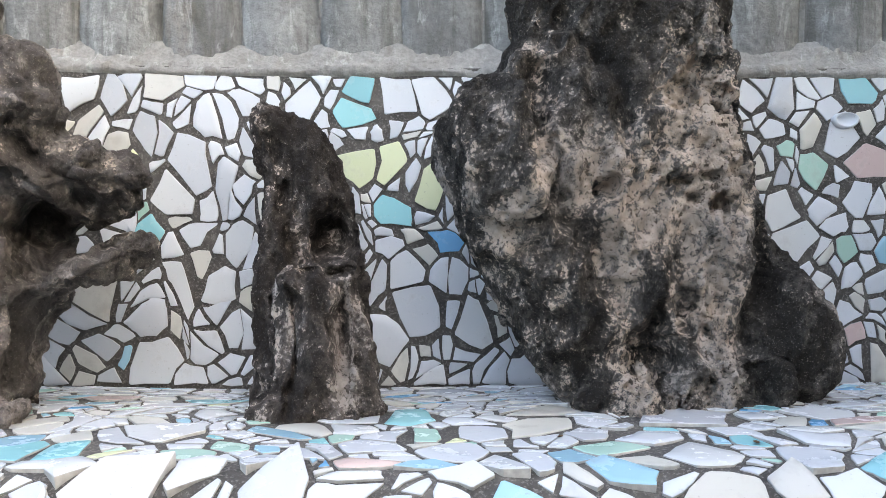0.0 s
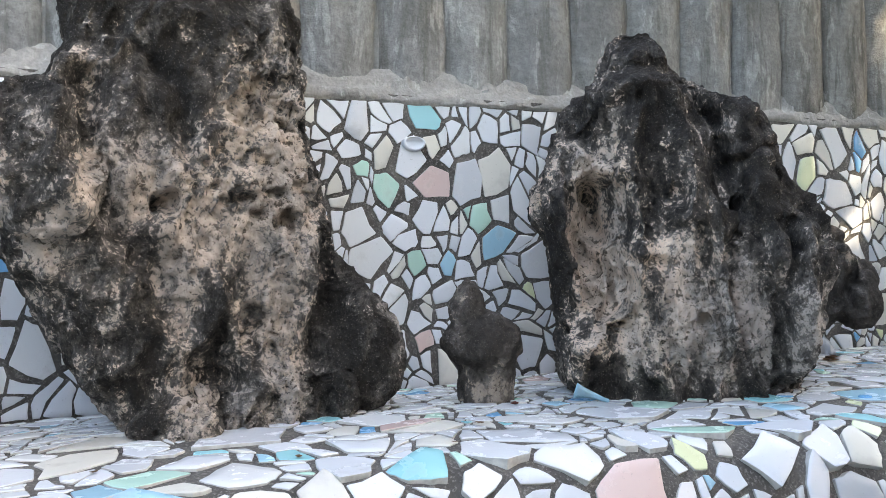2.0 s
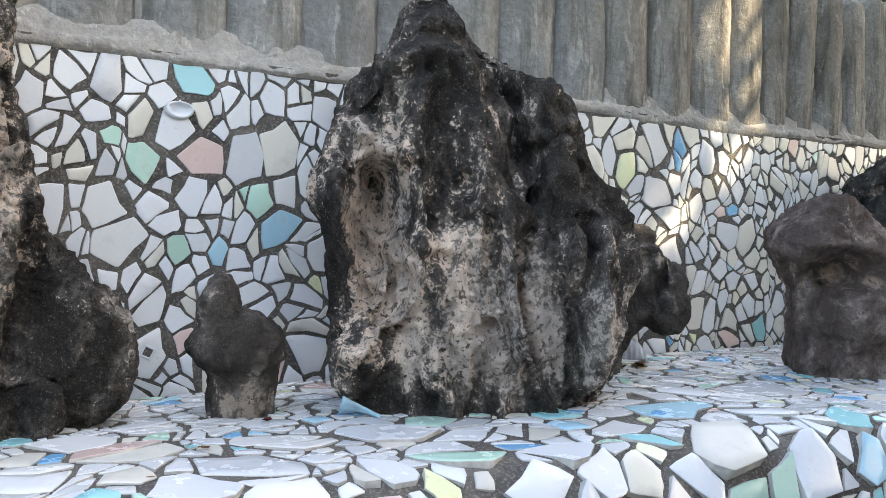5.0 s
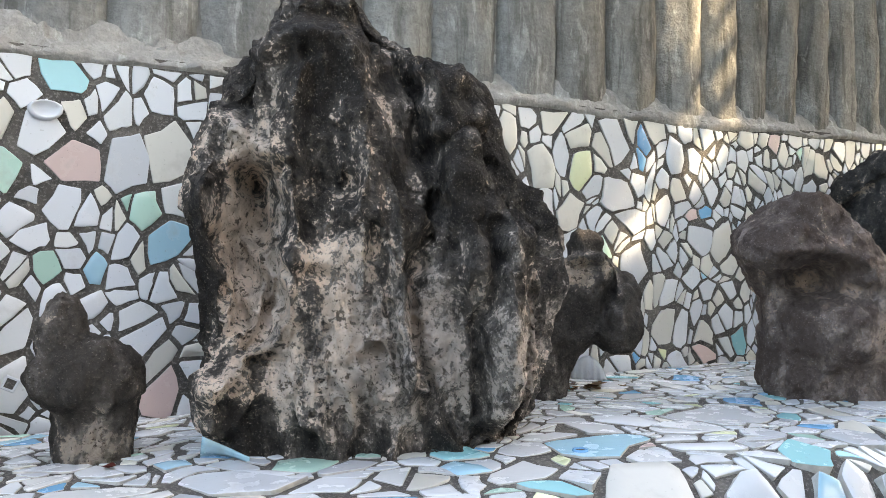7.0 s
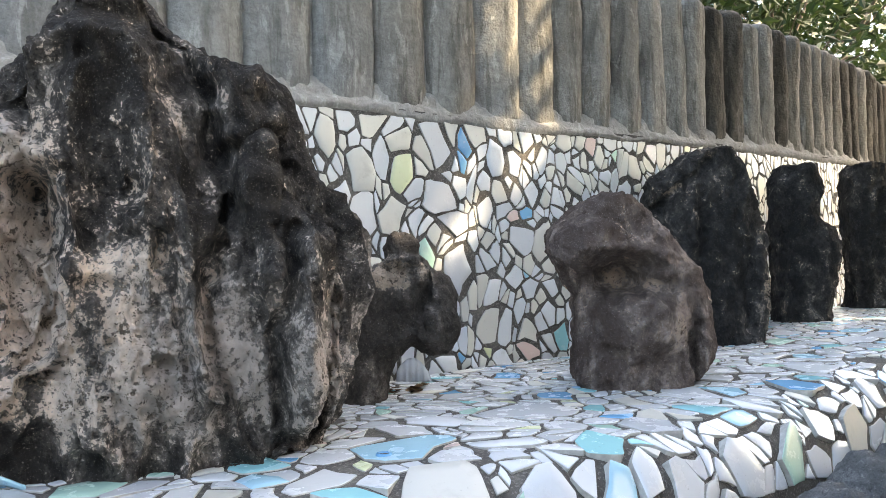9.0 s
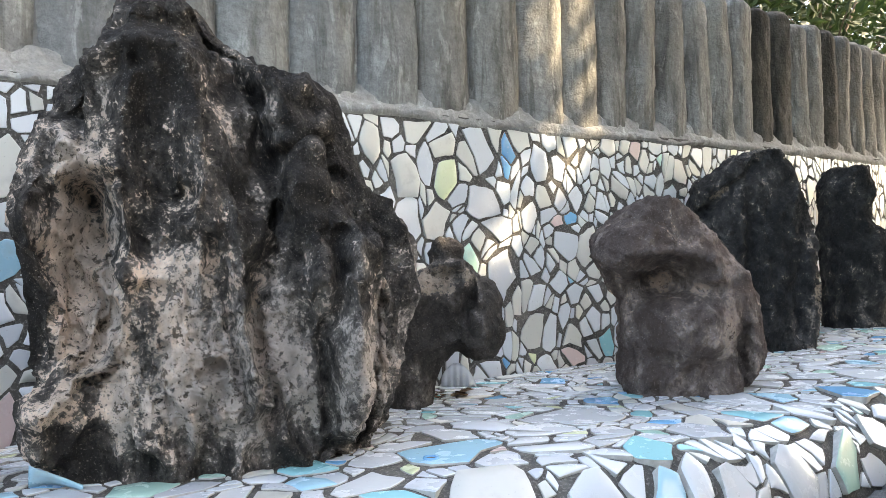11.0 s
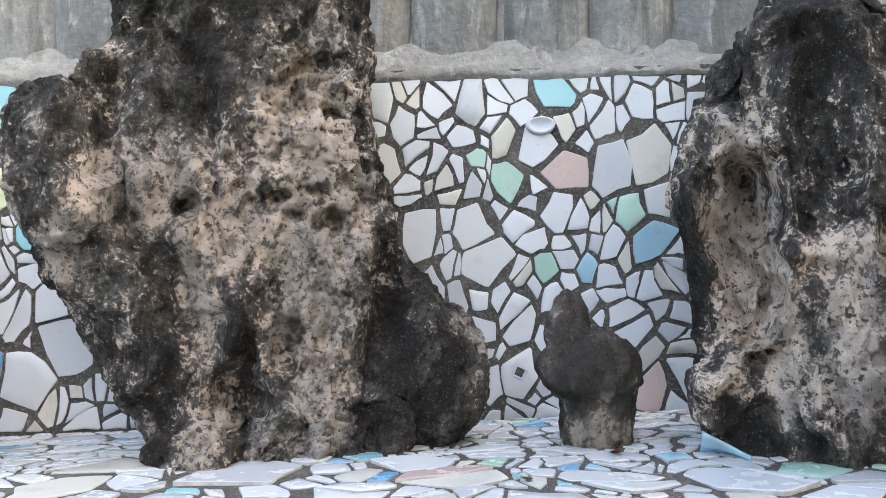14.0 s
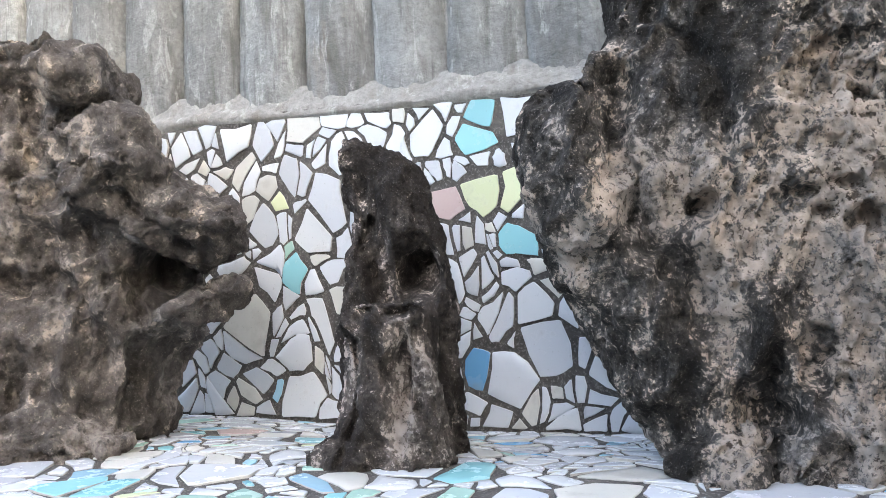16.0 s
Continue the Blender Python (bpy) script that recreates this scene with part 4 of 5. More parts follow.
def bird_stone():
    def build(bm):
        loft(bm, [(-0.02, -0.075, 0.145), (0.05, -0.07, 0.145), (0.10, -0.072, 0.15), (0.15, -0.085, 0.16), (0.2, -0.11, 0.17)], lambda z, w: 0.10, 0.0, 0.0, power=2.2)
        blob(bm, 0.02, 0.0, 0.225, 0.165, 0.14, 0.115)
        blob(bm, -0.05, 0.0, 0.34, 0.065, 0.07, 0.11, 0, 6)
        blob(bm, -0.045, 0.0, 0.415, 0.05, 0.055, 0.055)
    rock("small_rock", ROCK_SMOOTH, "small bird-shaped sooty stone with a bare tan foot", foot(1.645, 2.81), 6.3, build,
         dents=[(-0.03, 0.13, 0.05, 0.03, 0.035)], bare=[(-0.02, 0.06, 0.07, 0.06, 0.75), (0.0, 0.25, 0.2, 0.10, -0.3)], voxel=0.007, rough=0.2, grain=(8.0, 8.0, 8.0), seed=4, pits=0.4)


def hound_stone():
    def build(bm):
        loft(bm, [(-0.03, -0.10, 0.08), (0.08, -0.11, 0.09), (0.17, -0.09, 0.13), (0.26, -0.10, 0.24), (0.36, -0.10, 0.28), (0.46, -0.08, 0.29), (0.51, -0.03, 0.28), (0.54, 0.04, 0.25), (0.57, 0.08, 0.23)], lambda z, w: 0.15, 0.02, 0.0)
        blob(bm, 0.145, 0.0, 0.605, 0.075, 0.08, 0.07)
        blob(bm, 0.27, -0.04, 0.29, 0.11, 0.12, 0.12)
        blob(bm, 0.30, 0.0, 0.40, 0.07, 0.10, 0.10)
    rock("dog_shaped_rock", ROCK_SMOOTH, "dark stone shaped like a sitting dog, brown on top", foot(3.40, 2.98), -41.0, build,
         dents=[(0.235, 0.42, 0.016, 0.12, 0.07), (0.14, 0.53, 0.12, 0.015, 0.03)], bare=[(0.12, 0.50, 0.12, 0.06, 1.1), (0.2, 0.25, 0.3, 0.2, -0.4), (0.15, 0.62, 0.1, 0.05, -0.4)], voxel=0.008, rough=0.3, grain=(6.0, 6.0, 6.0), seed=5, pits=0.4, cracks=0.4)


def skull_stone():
    rows = [(-0.03, -0.13, 0.30), (0.06, -0.17, 0.42), (0.14, -0.16, 0.45), (0.28, -0.15, 0.44), (0.39, -0.15, 0.43), (0.47, -0.20, 0.40), (0.57, -0.27, 0.33), (0.67, -0.25, 0.25),
            (0.75, -0.16, 0.18), (0.81, -0.06, 0.11)]

    def build(bm):
        loft(bm, rows, lambda z, w: 0.24 - 0.06 * z, 0.05, 0.05)
        blob(bm, 0.10, -0.09, 0.26, 0.20, 0.16, 0.18)
        blob(bm, -0.10, -0.08, 0.60, 0.17, 0.15, 0.12)
    rock("skull_shaped_rock", ROCK_BROWN, "brown rounded stone with an overhanging brow", foot(4.33, 2.50), -41.0, build,
         dents=[(0.02, 0.47, 0.13, 0.085, 0.20), (0.33, 0.14, 0.03, 0.16, 0.11), (-0.13, 0.40, 0.05, 0.06, 0.05), (0.20, 0.42, 0.09, 0.03, 0.05)], bare=[(0.03, 0.46, 0.05, 0.06, 0.9), (0.18, 0.43, 0.06, 0.03, 0.7), (0.24, 0.24, 0.04, 0.10, 0.6), (0.0, 0.15, 0.4, 0.12, -0.4)],
         furrows=[(0.035, -0.05, (-0.22, 0.52), (-0.06, 0.60), (0.08, 0.58), (0.24, 0.50))],
         voxel=0.008, rough=0.38, grain=(5.0, 5.0, 5.0), seed=6, pits=0.4, fine=0.5, cracks=0.4)


def dark_stones():
    def build_h(bm):
        loft(bm, [(-0.03, -0.25, 0.19), (0.20, -0.33, 0.235), (0.46, -0.42, 0.235), (0.64, -0.48, 0.225), (0.85, -0.50, 0.19), (0.96, -0.47, 0.16), (1.06, -0.33, 0.11), (1.15, -0.20, 0.05)],
             lambda z, w: 0.24 - 0.06 * z, 0.0, 0.05)
    rock("black_rock", ROCK_DARK, "broad black boulder standing before the mosaic wall", foot(6.02, 2.93), -41.0, build_h,
         dents=[(-0.2, 0.7, 0.04, 0.3, 0.08)], bare=[(0.20, 0.30, 0.06, 0.35, 0.6), (-0.34, 0.92, 0.1, 0.08, 0.35)], voxel=0.010, rough=0.5, seed=7, bare_base=-0.08, fine=0.3, cracks=0.5,
         furrows=[(0.03, 0.07, (-0.44, 0.80), (-0.25, 0.95), (-0.10, 1.08)), (0.05, -0.06, (-0.20, 1.0), (-0.24, 0.6)), (0.04, 0.06, (0.10, 0.60), (0.06, 0.1))])

    def build_i(bm):
        loft(bm, [(-0.03, -0.14, 0.23), (0.14, -0.15, 0.26), (0.48, -0.145, 0.33), (0.66, -0.155, 0.30), (0.74, -0.155, 0.20), (1.0, -0.155, 0.20), (1.10, -0.09, 0.18)], lambda z, w: 0.2, 0.0, 0.0)
    rock("notched_rock", ROCK_DARK, "black upright stone with a stepped shoulder", foot(7.20, 3.12), -41.0, build_i, bare=[(-0.02, 0.95, 0.02, 0.04, 0.6), (0.1, 0.74, 0.1, 0.02, 0.4)], voxel=0.011, rough=0.45, seed=8, bare_base=-0.1, cracks=0.5)

    def build_j(bm):
        loft(bm, [(-0.03, -0.12, 0.42), (0.3, -0.13, 0.45), (0.68, -0.14, 0.44), (1.0, -0.14, 0.38), (1.16, -0.14, 0.36), (1.22, -0.09, 0.28)], lambda z, w: 0.2, 0.0, 0.0)
        blob(bm, -0.04, -0.12, 0.42, 0.12, 0.1, 0.42)
    rock("streaked_rock", ROCK_DARK, "tall dark stone with tan streaks down its side", foot(8.74, 3.28), -41.0, build_j,
         bare=[(0.20, 0.5, 0.06, 0.7, 0.75), (0.02, 0.9, 0.03, 0.2, 0.4)], voxel=0.013, rough=0.6, seed=9, bare_base=-0.15)


def craggy_stone():
    rows = [(-0.03, -0.95, 0.16), (0.12, -0.98, 0.165), (0.25, -1.0, 0.21), (0.34, -1.0, 0.28), (0.42, -1.0, 0.30), (0.56, -1.0, 0.30), (0.66, -1.0, 0.36), (0.80, -0.98, 0.40), (0.88, -0.95, 0.30),
            (0.98, -0.92, 0.17), (1.12, -0.88, 0.09), (1.24, -0.80, 0.06), (1.34, -0.62, 0.03), (1.40, -0.45, -0.08)]

    def build(bm):
        loft(bm, rows, lambda z, w: 0.40 - 0.10 * z, 0.22, 0.05)
        blob(bm, 0.30, 0.0, 0.72, 0.24, 0.20, 0.14, 0, 10)
        blob(bm, -0.25, -0.12, 0.03, 0.42, 0.20, 0.14)
        blob(bm, 0.33, -0.04, 0.45, 0.20, 0.15, 0.075, 0, -22)
        blob(bm, 0.05, 0.0, 0.92, 0.22, 0.22, 0.18)
        blob(bm, -0.06, 0.0, 1.24, 0.15, 0.15, 0.10)
        blob(bm, 0.10, -0.02, 1.03, 0.10, 0.12, 0.08)
    rock("craggy_rock", ROCK_CRAG, "big craggy grey-brown rock with a gaping notch", foot(-1.41, 2.50), 23.0, build,
         dents=[(0.27, 0.56, 0.17, 0.055, 0.22), (-0.30, 0.55, 0.12, 0.06, 0.10), (-0.1, 0.95, 0.05, 0.1, 0.06), (-0.40, 0.9, 0.06, 0.06, 0.08), (-0.05, 0.7, 0.06, 0.05, 0.06)],
         bare=[(-0.05, 0.42, 0.06, 0.05, 0.4), (-0.15, 0.80, 0.1, 0.1, 0.35), (0.0, 1.1, 0.08, 0.06, 0.4), (-0.5, 0.4, 0.15, 0.15, 0.5)], voxel=0.0095, rough=0.85, grain=(6.0, 6.0, 5.0), seed=10, bare_base=0.05, pits=1.0, knobs=1.2, fine=1.0)


def foot_boulders():
    rng = random.Random(3)
    for x, y, w, d, h in ((1.2, 1.44, 0.26, 0.22, 0.52), (1.9, 1.44, 0.28, 0.24, 0.56), (2.60, 1.50, 0.30, 0.22, 0.70), (3.14, 1.46, 0.26, 0.22, 0.62), (3.66, 1.46, 0.27, 0.22, 0.58),
                          (4.10, 1.46, 0.21, 0.20, 0.69), (4.46, 1.49, 0.20, 0.20, 0.71), (4.86, 1.54, 0.22, 0.22, 0.68), (5.3, 1.58, 0.22, 0.2, 0.70), (5.75, 1.62, 0.24, 0.2, 0.68)):
        def build(bm, w=w, d=d, h=h):
            loft(bm, [(-0.02, -w * 0.9, w * 0.9), (h * 0.3, -w, w), (h * 0.6, -w * 0.97, w * 0.95), (h * 0.85, -w * 0.72, w * 0.7), (h * 0.97, -w * 0.35, w * 0.35)], lambda z, ww: d * ww / w, 0, 0, power=2.1)
        ob = rock("foot_boulder", BOULDER, "smooth grey boulder at the foot of the ledge", (x, y, 0.0), rng.uniform(-30, 30), build, voxel=0.022, rough=0.35, grain=(4, 4, 4), seed=20 + x)
        tagged(ob, category="boulder", group="boulders below the ledge")


# ---------------------------------------------------------------- trees
def limb(bm, a, b, r0, r1, seg=8):
    a, b = Vector(a), Vector(b)
    q = (b - a).to_track_quat("Z", "Y")
    rings = []
    n = 5
    for k in range(n + 1):
        t = k / n
        c = a.lerp(b, t) + Vector((0.08 * math.sin(3 * t + a.x), 0.08 * math.sin(4 * t + a.y), 0)) * (b - a).length * 0.25 * t * (1 - t) * 4
        r = r0 + (r1 - r0) * t
        rings.append([bm.verts.new(c + q @ Vector((r * math.cos(2 * math.pi * i / seg), r * math.sin(2 * math.pi * i / seg), 0))) for i in range(seg)])
    for p, s in zip(rings, rings[1:]):
        for i in range(seg):
            bm.faces.new((p[i], p[(i + 1) % seg], s[(i + 1) % seg], s[i]))
    bm.faces.new(rings[0][::-1])
    bm.faces.new(rings[-1])


def leaf_cloud(rng, clumps, count, size, gaps=(), slim=0.45):
    """Many folded leaves about the clump centres (x, y, z, radius), left out along the gaps (point, direction, radius)."""
    v, f = [], []
    while len(f) < count * 2:
        x, y, z, r = rng.choice(clumps)
        p = Vector((rng.gauss(0, 1), rng.gauss(0, 1), rng.gauss(0, 0.8)))
        p = Vector((x, y, z)) + p * (r * 0.55)
        ax = Vector((rng.gauss(0, 1), rng.gauss(0, 1), rng.gauss(-0.3, 0.7))).normalized()
        side = ax.cross(Vector((rng.gauss(0, 1), rng.gauss(0, 1), rng.gauss(0, 1)))).normalized()
        up = ax.cross(side)
        l = size * rng.uniform(0.6, 1.4)
        mid = p + ax * l * 0.5
        if any(((mid - g) - (mid - g).dot(d) * d).length < rad + l * 0.5 for g, d, rad in gaps):
            continue
        k = len(v)
        v += [p, p + ax * l * 0.5 + side * l * slim * 0.5 + up * l * 0.08, p + ax * l, p + ax * l * 0.5 - side * l * slim * 0.5 + up * l * 0.08]
        f += [(k, k + 1, k + 2), (k, k + 2, k + 3)]
    me = bpy.data.meshes.new("crown")
    me.from_pydata(v, [], f)
    return me


def tree(name, label, base, height, spread, clump_r, leaves, size, mat, seed, gaps=(), crown_z=0.5, fork=5):
    rng = random.Random(seed)
    bx, by = base
    root = new(name)
    root.location = (bx, by, 0)
    tagged(root, label, "tree")
    bm = bmesh.new()
    top = (rng.uniform(-0.3, 0.3), rng.uniform(-0.3, 0.3), height * 0.62)
    limb(bm, (0, 0, -0.1), top, 0.05 * height * 0.5, 0.03 * height * 0.5, 10)
    clumps = []
    for k in range(fork):
        a = 2 * math.pi * k / fork + rng.uniform(-0.4, 0.4)
        t = rng.uniform(0.5, 0.95)
        s = Vector(top) * t
        e = Vector((spread * 0.7 * math.cos(a), spread * 0.7 * math.sin(a), height * rng.uniform(0.65, 0.92)))
        limb(bm, s, e, 0.014 * height * 0.6, 0.006 * height * 0.5, 6)
        for _ in range(4):
            e2 = s.lerp(e, rng.uniform(0.4, 1.0)) + Vector((rng.gauss(0, spread * 0.25), rng.gauss(0, spread * 0.25), rng.gauss(0.2, height * 0.07)))
            limb(bm, s.lerp(e, 0.6), e2, 0.006 * height * 0.5, 0.002 * height * 0.5, 5)
    part("trunk", bm, BARK, root, "", True)
    for _ in range(60):
        a, q = rng.uniform(0, 2 * math.pi), math.sqrt(rng.random())
        z = height * (crown_z + (1 - crown_z) * rng.random())
        w = spread * (0.55 + 0.45 * math.sin(math.pi * min(1, (z / height - crown_z) / (1 - crown_z))))
        clumps.append((w * q * math.cos(a), w * q * math.sin(a), z, clump_r * rng.uniform(0.6, 1.3)))
    local = [(Vector(g) - Vector((bx, by, 0)), d, r) for g, d, r in gaps]
    crown = mesh_part("crown", leaf_cloud(rng, clumps, leaves, size, local), mat, root, "leafy uneven crown")
    return crown


def trees():
    # behind the post wall
    for k, (x, y, h, s) in enumerate(((12.6, 6.6, 6.0, 2.2), (15.5, 7.2, 7.0, 2.6), (10.2, 8.0, 6.2, 2.2), (18.5, 9.5, 8.0, 3.2), (14.0, 10.5, 8.0, 3.0))):
        tree("tree", "green broadleaf tree behind the post wall", (x, y), h, s, 0.7, 6500, 0.19, LEAF, 40 + k, crown_z=0.38)
    for k, (x, y, h) in enumerate(((11.3, 5.6, 3.9), (12.9, 5.5, 3.6))):
        tree("shrub", "blue-green narrow-leaved shrub behind the post wall", (x, y), h, 0.7, 0.34, 900, 0.24, LEAF_BLUE, 60 + k, crown_z=0.6)
    # tall unseen trees added on the path's sunny side to block the sun
    # chinks: the crowns are left open along rays to these sunlit spots
    chinks = [((4.84, 3.30, 2.85), 0.08), ((4.90, 3.30, 2.55), 0.10), ((4.88, 3.30, 2.30), 0.11), ((4.76, 3.32, 2.08), 0.13), ((4.50, 3.34, 1.90), 0.08), ((4.25, 3.34, 1.62), 0.055), ((4.08, 3.34, 1.42), 0.035), ((3.50, 2.95, 1.42), 0.08),
              ((8.2, 3.5, 1.5), 0.10), ((9.0, 2.9, 0.92), 0.12), ((7.6, 2.75, 0.92), 0.08)]
    gaps = [(Vector(p), SUN_DIR, r) for p, r in chinks]
    for k, (x, d) in enumerate(((3.4, 9.0), (6.2, 12.0), (-0.6, 10.5), (9.8, 10.0))):
        c = Vector((x, 2.4, 1.5)) + SUN_DIR * d
        tree("sun_blocker_tree", "tall dense unseen tree added to shade the garden path", (c.x, c.y), c.z + 4.6, 3.6, 1.0, 26000 if x < 9 else 15000, 0.30, LEAF, 80 + k, gaps, crown_z=0.32, fork=6)


# ---------------------------------------------------------------- small things on the ledge and the wall
def ribbed_fragment(x, y, turn):
    """A curved white ceramic fragment with flutes, lying against the foot of the wall."""
    bm = bmesh.new()
    n, rows = 48, 8
    rings = []
    for j in range(rows + 1):
        f = j / rows
        ring = []
        for i in range(n + 1):
            u = i / n
            top = 0.105 * math.sin(math.pi * min(1.0, u * 1.15 + 0.08)) ** 0.7
            rib = 0.006 * math.cos(u * 2 * math.pi * 7)
            ring.append(bm.verts.new((0.20 * (u - 0.5), -0.03 * math.sin(math.pi * u) + rib * (1 - f * 0.5) + 0.05 * f * f, top * f)))
        rings.append(ring)
    for a, b in zip(rings, rings[1:]):
        for i in range(n):
            bm.faces.new((a[i], a[i + 1], b[i + 1], b[i]))
    bmesh.ops.solidify(bm, geom=bm.faces[:], thickness=0.008)
    ob = part("ribbed_fragment", bm, GLAZE["white"], None, "", True)
    ob.location = (x, y, ledge_z(x, y) + 0.004)
    ob.rotation_euler = (0, 0, radians(turn))
    tagged(ob, "fluted white ceramic fragment beside the dog-shaped stone", "ceramic fragment")


def dry_leaf(rng, x, y, size, mat, label):
    bm = bmesh.new()
    n = 7
    rows = []
    curl = rng.uniform(0.15, 0.5)
    for i in range(n + 1):
        u = i / n
        w = 0.32 * size * math.sin(math.pi * min(1, u * 0.96 + 0.02)) ** 0.8
        z = curl * size * (u - 0.5) ** 2 * 1.5
        rows.append([bm.verts.new((size * (u - 0.5), s * w, z + (0.25 * w if s else 0.0))) for s in (-1, 0, 1)])
    for a, b in zip(rows, rows[1:]):
        for k in (0, 1):
            bm.faces.new((a[k], a[k + 1], b[k + 1], b[k]))
    bmesh.ops.solidify(bm, geom=bm.faces[:], thickness=0.001)
    ob = part("dry_leaf", bm, mat, None, "", True)
    ob.location = (x, y, ledge_z(x, y) + 0.010)
    ob.rotation_euler = (rng.uniform(-0.15, 0.15), rng.uniform(-0.15, 0.15), rng.uniform(0, 6.28))
    tagged(ob, label, "leaf", "fallen leaves on the ledge")


def drain_ring(parent, x, y, r):
    """The overflow hole of a broken basin: a raised rim round a dark hollow."""
    bm = bmesh.new()
    seg = 20
    z = ledge_z(x, y) + 0.007
    rings = []
    for k, h in ((1.35, 0.0), (1.25, 0.006), (1.0, 0.006), (0.9, 0.001)):
        rings.append([bm.verts.new((x + r * k * math.cos(2 * math.pi * i / seg), y + r * k * math.sin(2 * math.pi * i / seg), z + h)) for i in range(seg)])
    for a, b in zip(rings, rings[1:]):
        for i in range(seg):
            bm.faces.new((a[i], a[(i + 1) % seg], b[(i + 1) % seg], b[i]))
    part("drain_rim", bm, GLAZE["blue"], parent, "blue rim of a basin hole", True)
    bm = bmesh.new()
    bm.faces.new([bm.verts.new((x + r * 0.92 * math.cos(2 * math.pi * i / seg), y + r * 0.92 * math.sin(2 * math.pi * i / seg), z + 0.002)) for i in range(seg)])
    part("drain_hole", bm, GROUT, parent, "dark cement-filled basin hole")


def blue_fragment(x, y, turn):
    """A bent three-cornered piece of blue ware that stands up from the cement at the foot of a stone."""
    bm = bmesh.new()
    n = 8
    rows = []
    for i in range(n + 1):
        u = i / n
        rows.append([bm.verts.new((0.12 * (u - 0.45), 0.045 * v * (1 - u) + 0.02 * math.sin(3 * u), 0.004 + (0.07 * (1 - u) ** 1.6) * (1 - v) + 0.012 * math.sin(2.5 * u + v))) for v in (0.0, 0.33, 0.66, 1.0)])
    for a, b in zip(rows, rows[1:]):
        for k in range(3):
            bm.faces.new((a[k], a[k + 1], b[k + 1], b[k]))
    bmesh.ops.remove_doubles(bm, verts=bm.verts[:], dist=0.0005)
    bmesh.ops.solidify(bm, geom=bm.faces[:], thickness=0.007)
    ob = part("ceramic_fragment", bm, GLAZE["paleblue"], None, "", True)
    ob.location = (x, y, ledge_z(x, y) + 0.002)
    ob.rotation_euler = (0, 0, radians(turn))
    tagged(ob, "bent pale blue ceramic fragment at the foot of the boulder", "ceramic fragment")


def basin_corner(parent, x, z, r):
    """The hollow corner of a broken white basin, set into the wall with its rim outwards."""
    seg = 20
    prof = ((1.25, 0.002), (1.2, 0.022), (1.05, 0.030), (0.9, 0.026), (0.6, 0.012), (0.3, 0.007), (0.05, 0.006))
    v = []
    for k, h in prof:
        for i in range(seg):
            a = 2 * math.pi * i / seg
            v.append(on_wall(x + r * k * math.cos(a), z + r * 0.72 * k * math.sin(a) * (1.0 if math.sin(a) < 0 else 0.7), h))
    f = [(j * seg + i, j * seg + (i + 1) % seg, (j + 1) * seg + (i + 1) % seg, (j + 1) * seg + i) for j in range(len(prof) - 1) for i in range(seg)]
    f.append(tuple((len(prof) - 1) * seg + i for i in range(seg)))
    me = bpy.data.meshes.new("basin_corner")
    me.from_pydata(v, [], f)
    mesh_part("basin_corner", me, GLAZE["white"], parent, "hollow corner of a broken white basin", True)


def lozenge_hole(parent, x, z, r):
    """A four-cornered hole through a white shard: a low rim round dark cement."""
    rings = []
    bm = bmesh.new()
    for k, h in ((1.5, 0.009), (1.35, 0.013), (1.0, 0.013), (0.92, 0.009)):
        rings.append([bm.verts.new(on_wall(x + r * k * math.cos(a), z + r * k * math.sin(a), h)) for a in (0.3, 1.9, 3.5, 5.0)])
    for a, b in zip(rings, rings[1:]):
        for i in range(4):
            bm.faces.new((a[i], a[(i + 1) % 4], b[(i + 1) % 4], b[i]))
    part("hole_rim", bm, GLAZE["white"], parent, "white rim of a square hole")
    bm = bmesh.new()
    bm.faces.new([bm.verts.new(on_wall(x + r * 0.95 * math.cos(a), z + r * 0.95 * math.sin(a), 0.0105)) for a in (0.3, 1.9, 3.5, 5.0)])
    part("hole", bm, GROUT, parent, "dark cement-filled square hole")


def small_things():
    blue_fragment(1.96, 2.53, -10)
    basin_corner(WALL, 1.61, 1.87, 0.044)
    lozenge_hole(WALL, 1.515, 0.977, 0.022)
    drain_ring(LEDGE_FAR, 2.84, 2.13, 0.017)
    ribbed_fragment(3.87, 3.24, -40)
    rng = random.Random(9)
    for k in range(16):
        dry_leaf(rng, 3.66 + rng.gauss(0, 0.10), 3.06 + rng.gauss(0, 0.05), rng.uniform(0.04, 0.09), DRY, "curled brown dry leaf lying on the mosaic")
    dry_leaf(rng, 1.69, 2.61, 0.05, RED_LEAF, "small dark red leaf lying on the mosaic")
    for k in range(5):
        dry_leaf(rng, rng.uniform(0.2, 1.9), rng.uniform(2.1, 2.4), rng.uniform(0.02, 0.035), DRY, "tiny brown leaf bit on the mosaic")


# ---------------------------------------------------------------- build
build_ground()
WALL = build_wall("wall_mosaic_1", X0, 3.0, "low wall faced with large broken white ceramic mosaic")
WALL_FAR = build_wall("wall_mosaic_2", 3.0, X1, "low wall faced with small broken cream ceramic mosaic")
build_sky_block_wall()
build_mortar()
build_posts()
LEDGE = build_ledge("ledge_1", X0, 1.6, "raised ledge paved with broken pastel ceramic in cement")
LEDGE_FAR = build_ledge("ledge_2", 1.6, X1, "raised ledge with rounded nose paved with broken ceramic")
slab_stone()
great_boulder()
pillar_stone()
bird_stone()
hound_stone()
skull_stone()
dark_stones()
craggy_stone()
foot_boulders()
trees()
small_things()

